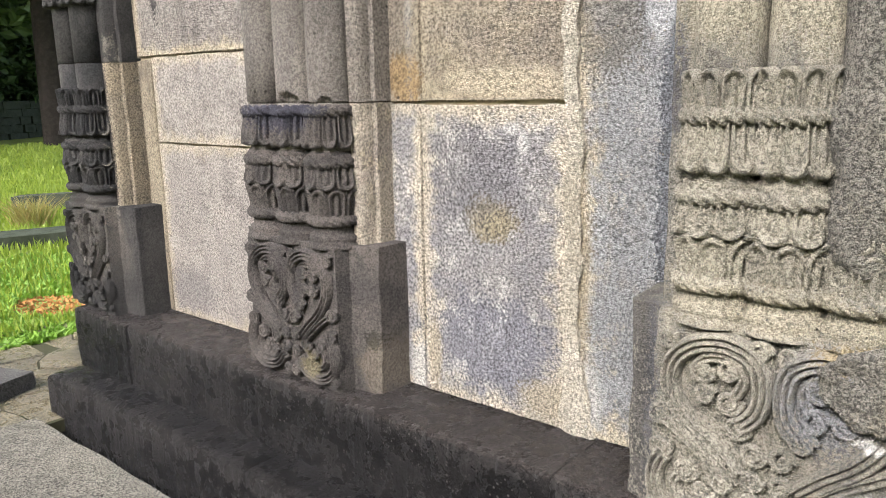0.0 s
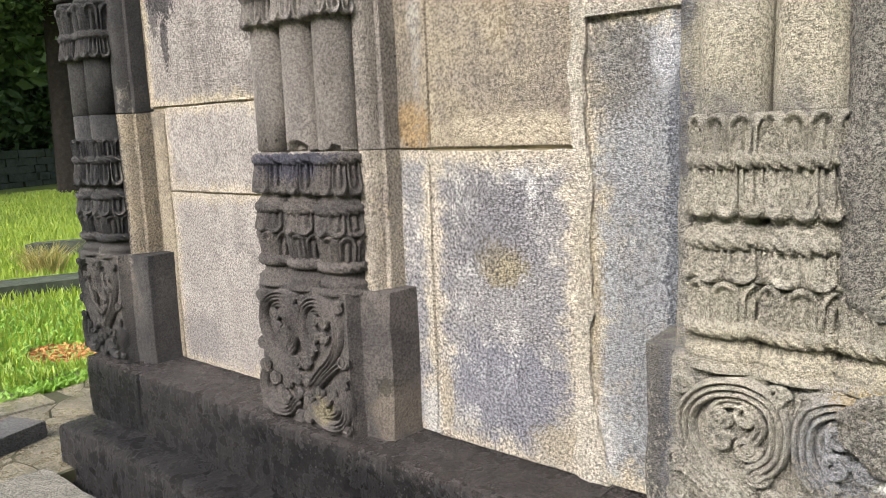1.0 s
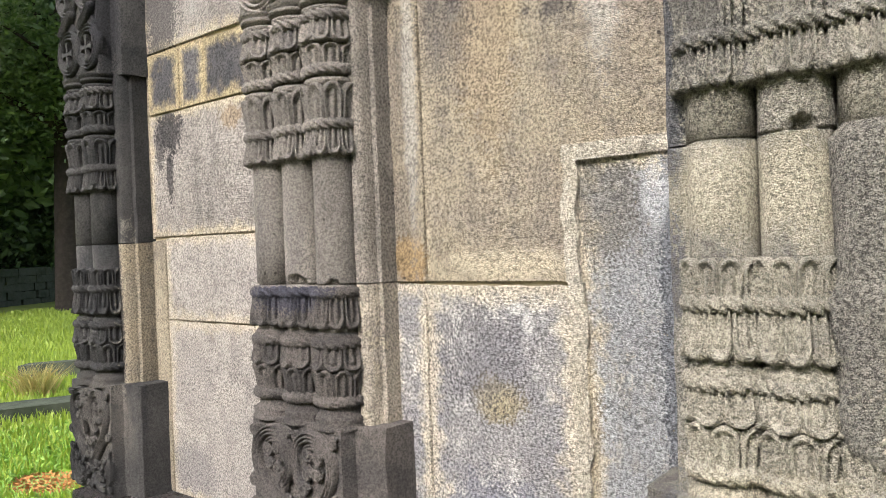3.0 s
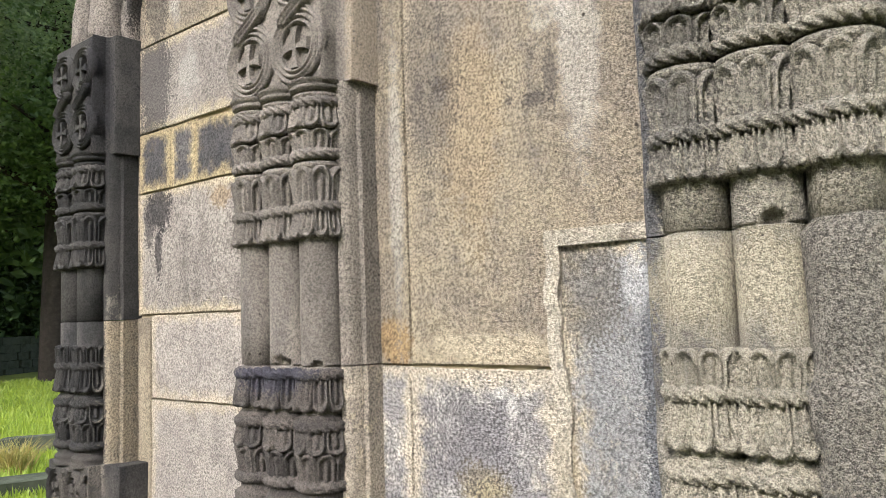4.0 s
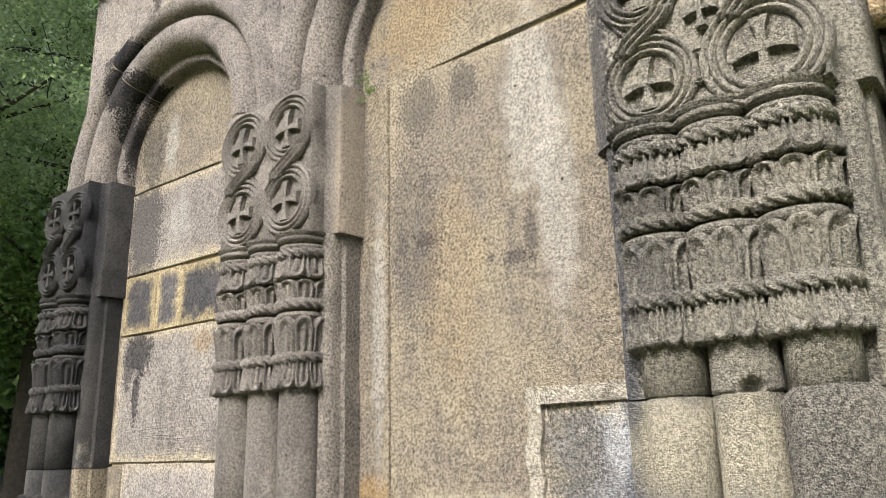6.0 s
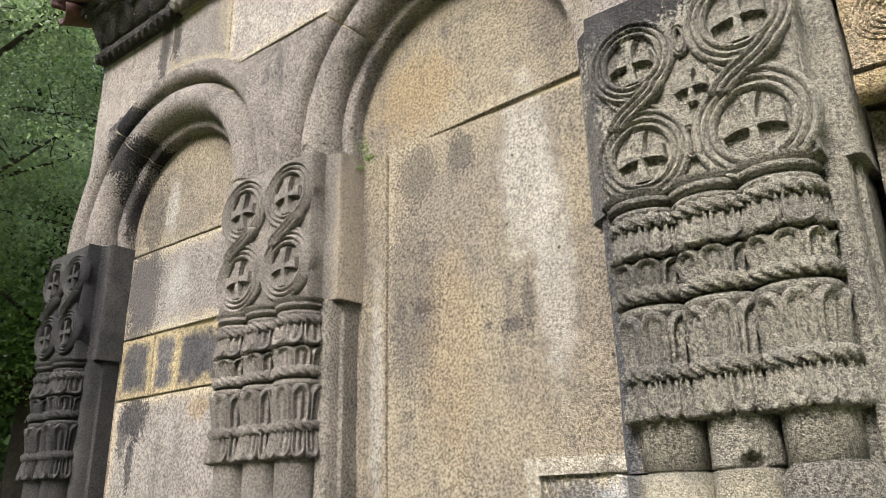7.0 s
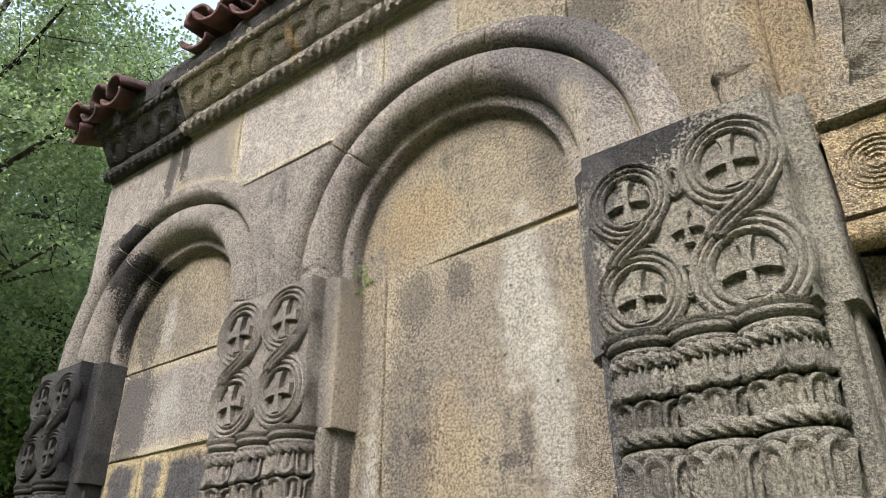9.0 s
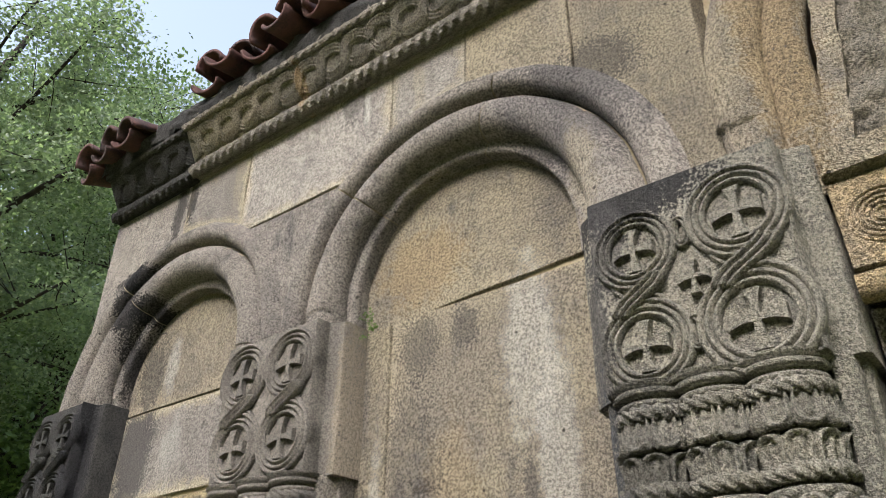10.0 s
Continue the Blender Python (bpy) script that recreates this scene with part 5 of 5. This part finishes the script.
for i, (x, y, h, s) in enumerate(((-30, 11, 5, 3.2), (-29, 14.5, 4.5, 3.2), (-31, 18, 5.5, 3.5), (-29, 7.5, 5, 3.2), (-36, 13.5, 6, 4), (-38, 17.5, 6.5, 4))):
    tree("dark leafy shrub at the edge of the wood", (x, y, 0.0), h, s, 0.4, 0.12, 9000, 0.3, LEAF_DARK, 60 + i, 16, 0.6)

# unseen trees added behind the camera to hold back low skylight
wood = tree("broadleaf tree of the dark wood beyond the meadow or added out of view", (-24.0, -25.0, 0.0), 16.0, 6.0, 2.0, 0.35, 26000, 0.45, LEAF_DARK, 90, 26, 0.9)
for x, y, q in ((-10, -24, 40), (1, -27, 110), (12, -25, 200), (23, -16, 20), (-21, -17, 300), (-4, -34, 75), (8, -34, 150), (-17, -30, 260), (30, -3, 330), (-28, -5, 15)):
    copy_thing(wood, pose(x, y, 0, 0, 0, q))

far_wall = thing("boundary_wall", (-27.0, 12.0, 0.0), "low grey fieldstone wall at the edge of the wood", "wall", kind="structure")
rng = random.Random(4)
bm = bmesh.new()
for k in range(5):
    x = -9.0
    while x < 9.0:
        w = rng.uniform(0.35, 0.8)
        bmesh.ops.create_cube(bm, size=1.0, matrix=Matrix.LocRotScale((rng.uniform(-0.06, 0.06), x + w / 2, 0.13 + 0.25 * k), Euler((rng.uniform(-0.06, 0.06), 0, 0)), (0.5, w * 0.95, 0.24)))
        x += w
part("fieldstones", bm, FARSTONE, far_wall, kind="stuff", smooth=False).rotation_euler = (0, 0, 0.42)


def blades(name, count, area, height, width, seed, mat, label, lean=0.35, keep=None):
    g = np.random.default_rng(seed)
    x0, x1, y0, y1 = area
    x = x1 - (x1 - x0) * g.random(count) ** 1.5
    y = g.uniform(y0, y1, count)
    if keep is not None:
        ok = keep(x, y)
        x, y = x[ok], y[ok]
    n = len(x)
    z = np.array([ground_z(a, b) for a, b in zip(x, y)])
    far = np.clip((-x - 5) / 12, 0, 1)
    h = height * g.uniform(0.4, 1.25, n) * (1 + 0.5 * far)
    w = width * g.uniform(0.7, 1.3, n) * (1 + 1.6 * far)
    a = g.uniform(0, math.tau, n)
    dx, dy = np.cos(a), np.sin(a)
    b = g.uniform(0, math.tau, n)
    le = lean * h * g.uniform(0.3, 1.6, n)
    lx, ly = np.cos(b) * le, np.sin(b) * le
    p = lambda q, s, zz: np.stack([x + lx * q + dx * w * s, y + ly * q + dy * w * s, z + zz], 1)
    v = np.stack([p(0, -0.5, -0.01), p(0, 0.5, -0.01), p(0.4, 0.4, h * 0.6), p(0.4, -0.4, h * 0.6), p(1.0, 0, h)], 1).reshape(-1, 3)
    i = np.arange(n) * 5
    f = [tuple(q) for q in np.stack([i, i + 1, i + 2, i + 3], 1)] + [tuple(q) for q in np.stack([i + 3, i + 2, i + 4], 1)]
    me = bpy.data.meshes.new(name)
    me.from_pydata(v.tolist(), [], f)
    me.materials.append(mat)
    return tagged(new(name, me), label, "grass", kind="stuff")


wedge = lambda x, y: (y > -0.27 * x - 1.2) & (y < -0.62 * x + 1.5)
blades("meadow_grass", 120000, (-22.0, -4.8, 0.5, 13.0), 0.09, 0.012, 1, GRASS, "short bright green meadow grass", keep=lambda x, y: wedge(x, y) & ((x + 5.35) ** 2 / 0.12 + (y - 2.15) ** 2 / 0.06 > 1))
blades("clover_patch", 30000, (-7.2, -4.6, 0.6, 4.5), 0.045, 0.03, 2, CLOVER, "low clover and weeds at the paving's edge", 0.8, keep=lambda x, y: wedge(x, y) & ((x + 5.35) ** 2 / 0.12 + (y - 2.15) ** 2 / 0.06 > 1))
blades("dry_grass_tuft", 9000, (-9.6, -8.3, 3.0, 4.3), 0.27, 0.007, 3, DRY_GRASS, "tall tuft of half-dry grass by a stone slab", 0.7,
       keep=lambda x, y: (x + 8.9) ** 2 / 0.04 + (y - 3.5) ** 2 / 0.03 < 1)
blades("fallen_leaf_litter", 2200, (-5.9, -4.9, 1.7, 2.6), 0.02, 0.022, 4, RED_LEAF, "rust-red fallen leaves on the grass", 1.5,
       keep=lambda x, y: (x + 5.35) ** 2 / 0.12 + (y - 2.15) ** 2 / 0.06 < 1)


def grave_slab(label, at, size, turn, tilt, mat=FARSTONE):
    bm = bmesh.new()
    w, d, h = size
    out = [(-w / 2, -d / 2), (w / 2, -d / 2 + 0.04), (w / 2 - 0.03, d / 2), (-w / 2 + 0.05, d / 2 - 0.03)]
    prism(bm, out, -0.1, h, 0.02, 3, 0.02)
    ob = part("stone_slab", bm, mat)
    ob.matrix_world = pose(*at, tilt, 0, turn)
    return tagged(ob, label, "stone slab", "old stone slabs in the grass")


grave_slab("long mossy grey stone slab lying in the grass", (-7.75, 3.02, 0.0), (0.85, 0.35, 0.13), 66, 3)
grave_slab("weathered flat stone slab beside the dry grass", (-10.0, 4.25, 0.02), (0.9, 0.5, 0.17), 60, -4)
kerb = grave_slab("rough grey kerb stone lying on the paving", (-3.93, 1.05, 0.0), (0.3, 0.7, 0.09), 12, 0, KERB)

# small plant rooted in the joint at the springing of the arch
plant = thing("wall_plant", (-1.635, 1.735, 2.835), "small green fern rooted in a stone joint", "plant")
g = np.random.default_rng(9)
for k in range(6):
    a = g.uniform(0, math.tau)
    tip = Vector((0.036 * math.cos(a), -0.032 + 0.016 * math.sin(a), g.uniform(-0.05, 0.06)))
    cs = [tuple(tip * f) for f in (0.35, 0.55, 0.75, 0.9, 1.0)]
    me = leaf_mesh("frond", cs, 0.005, 20, 0.012, 40 + k)
    me.materials.append(SPROUT)
    new("frond", me).parent = plant
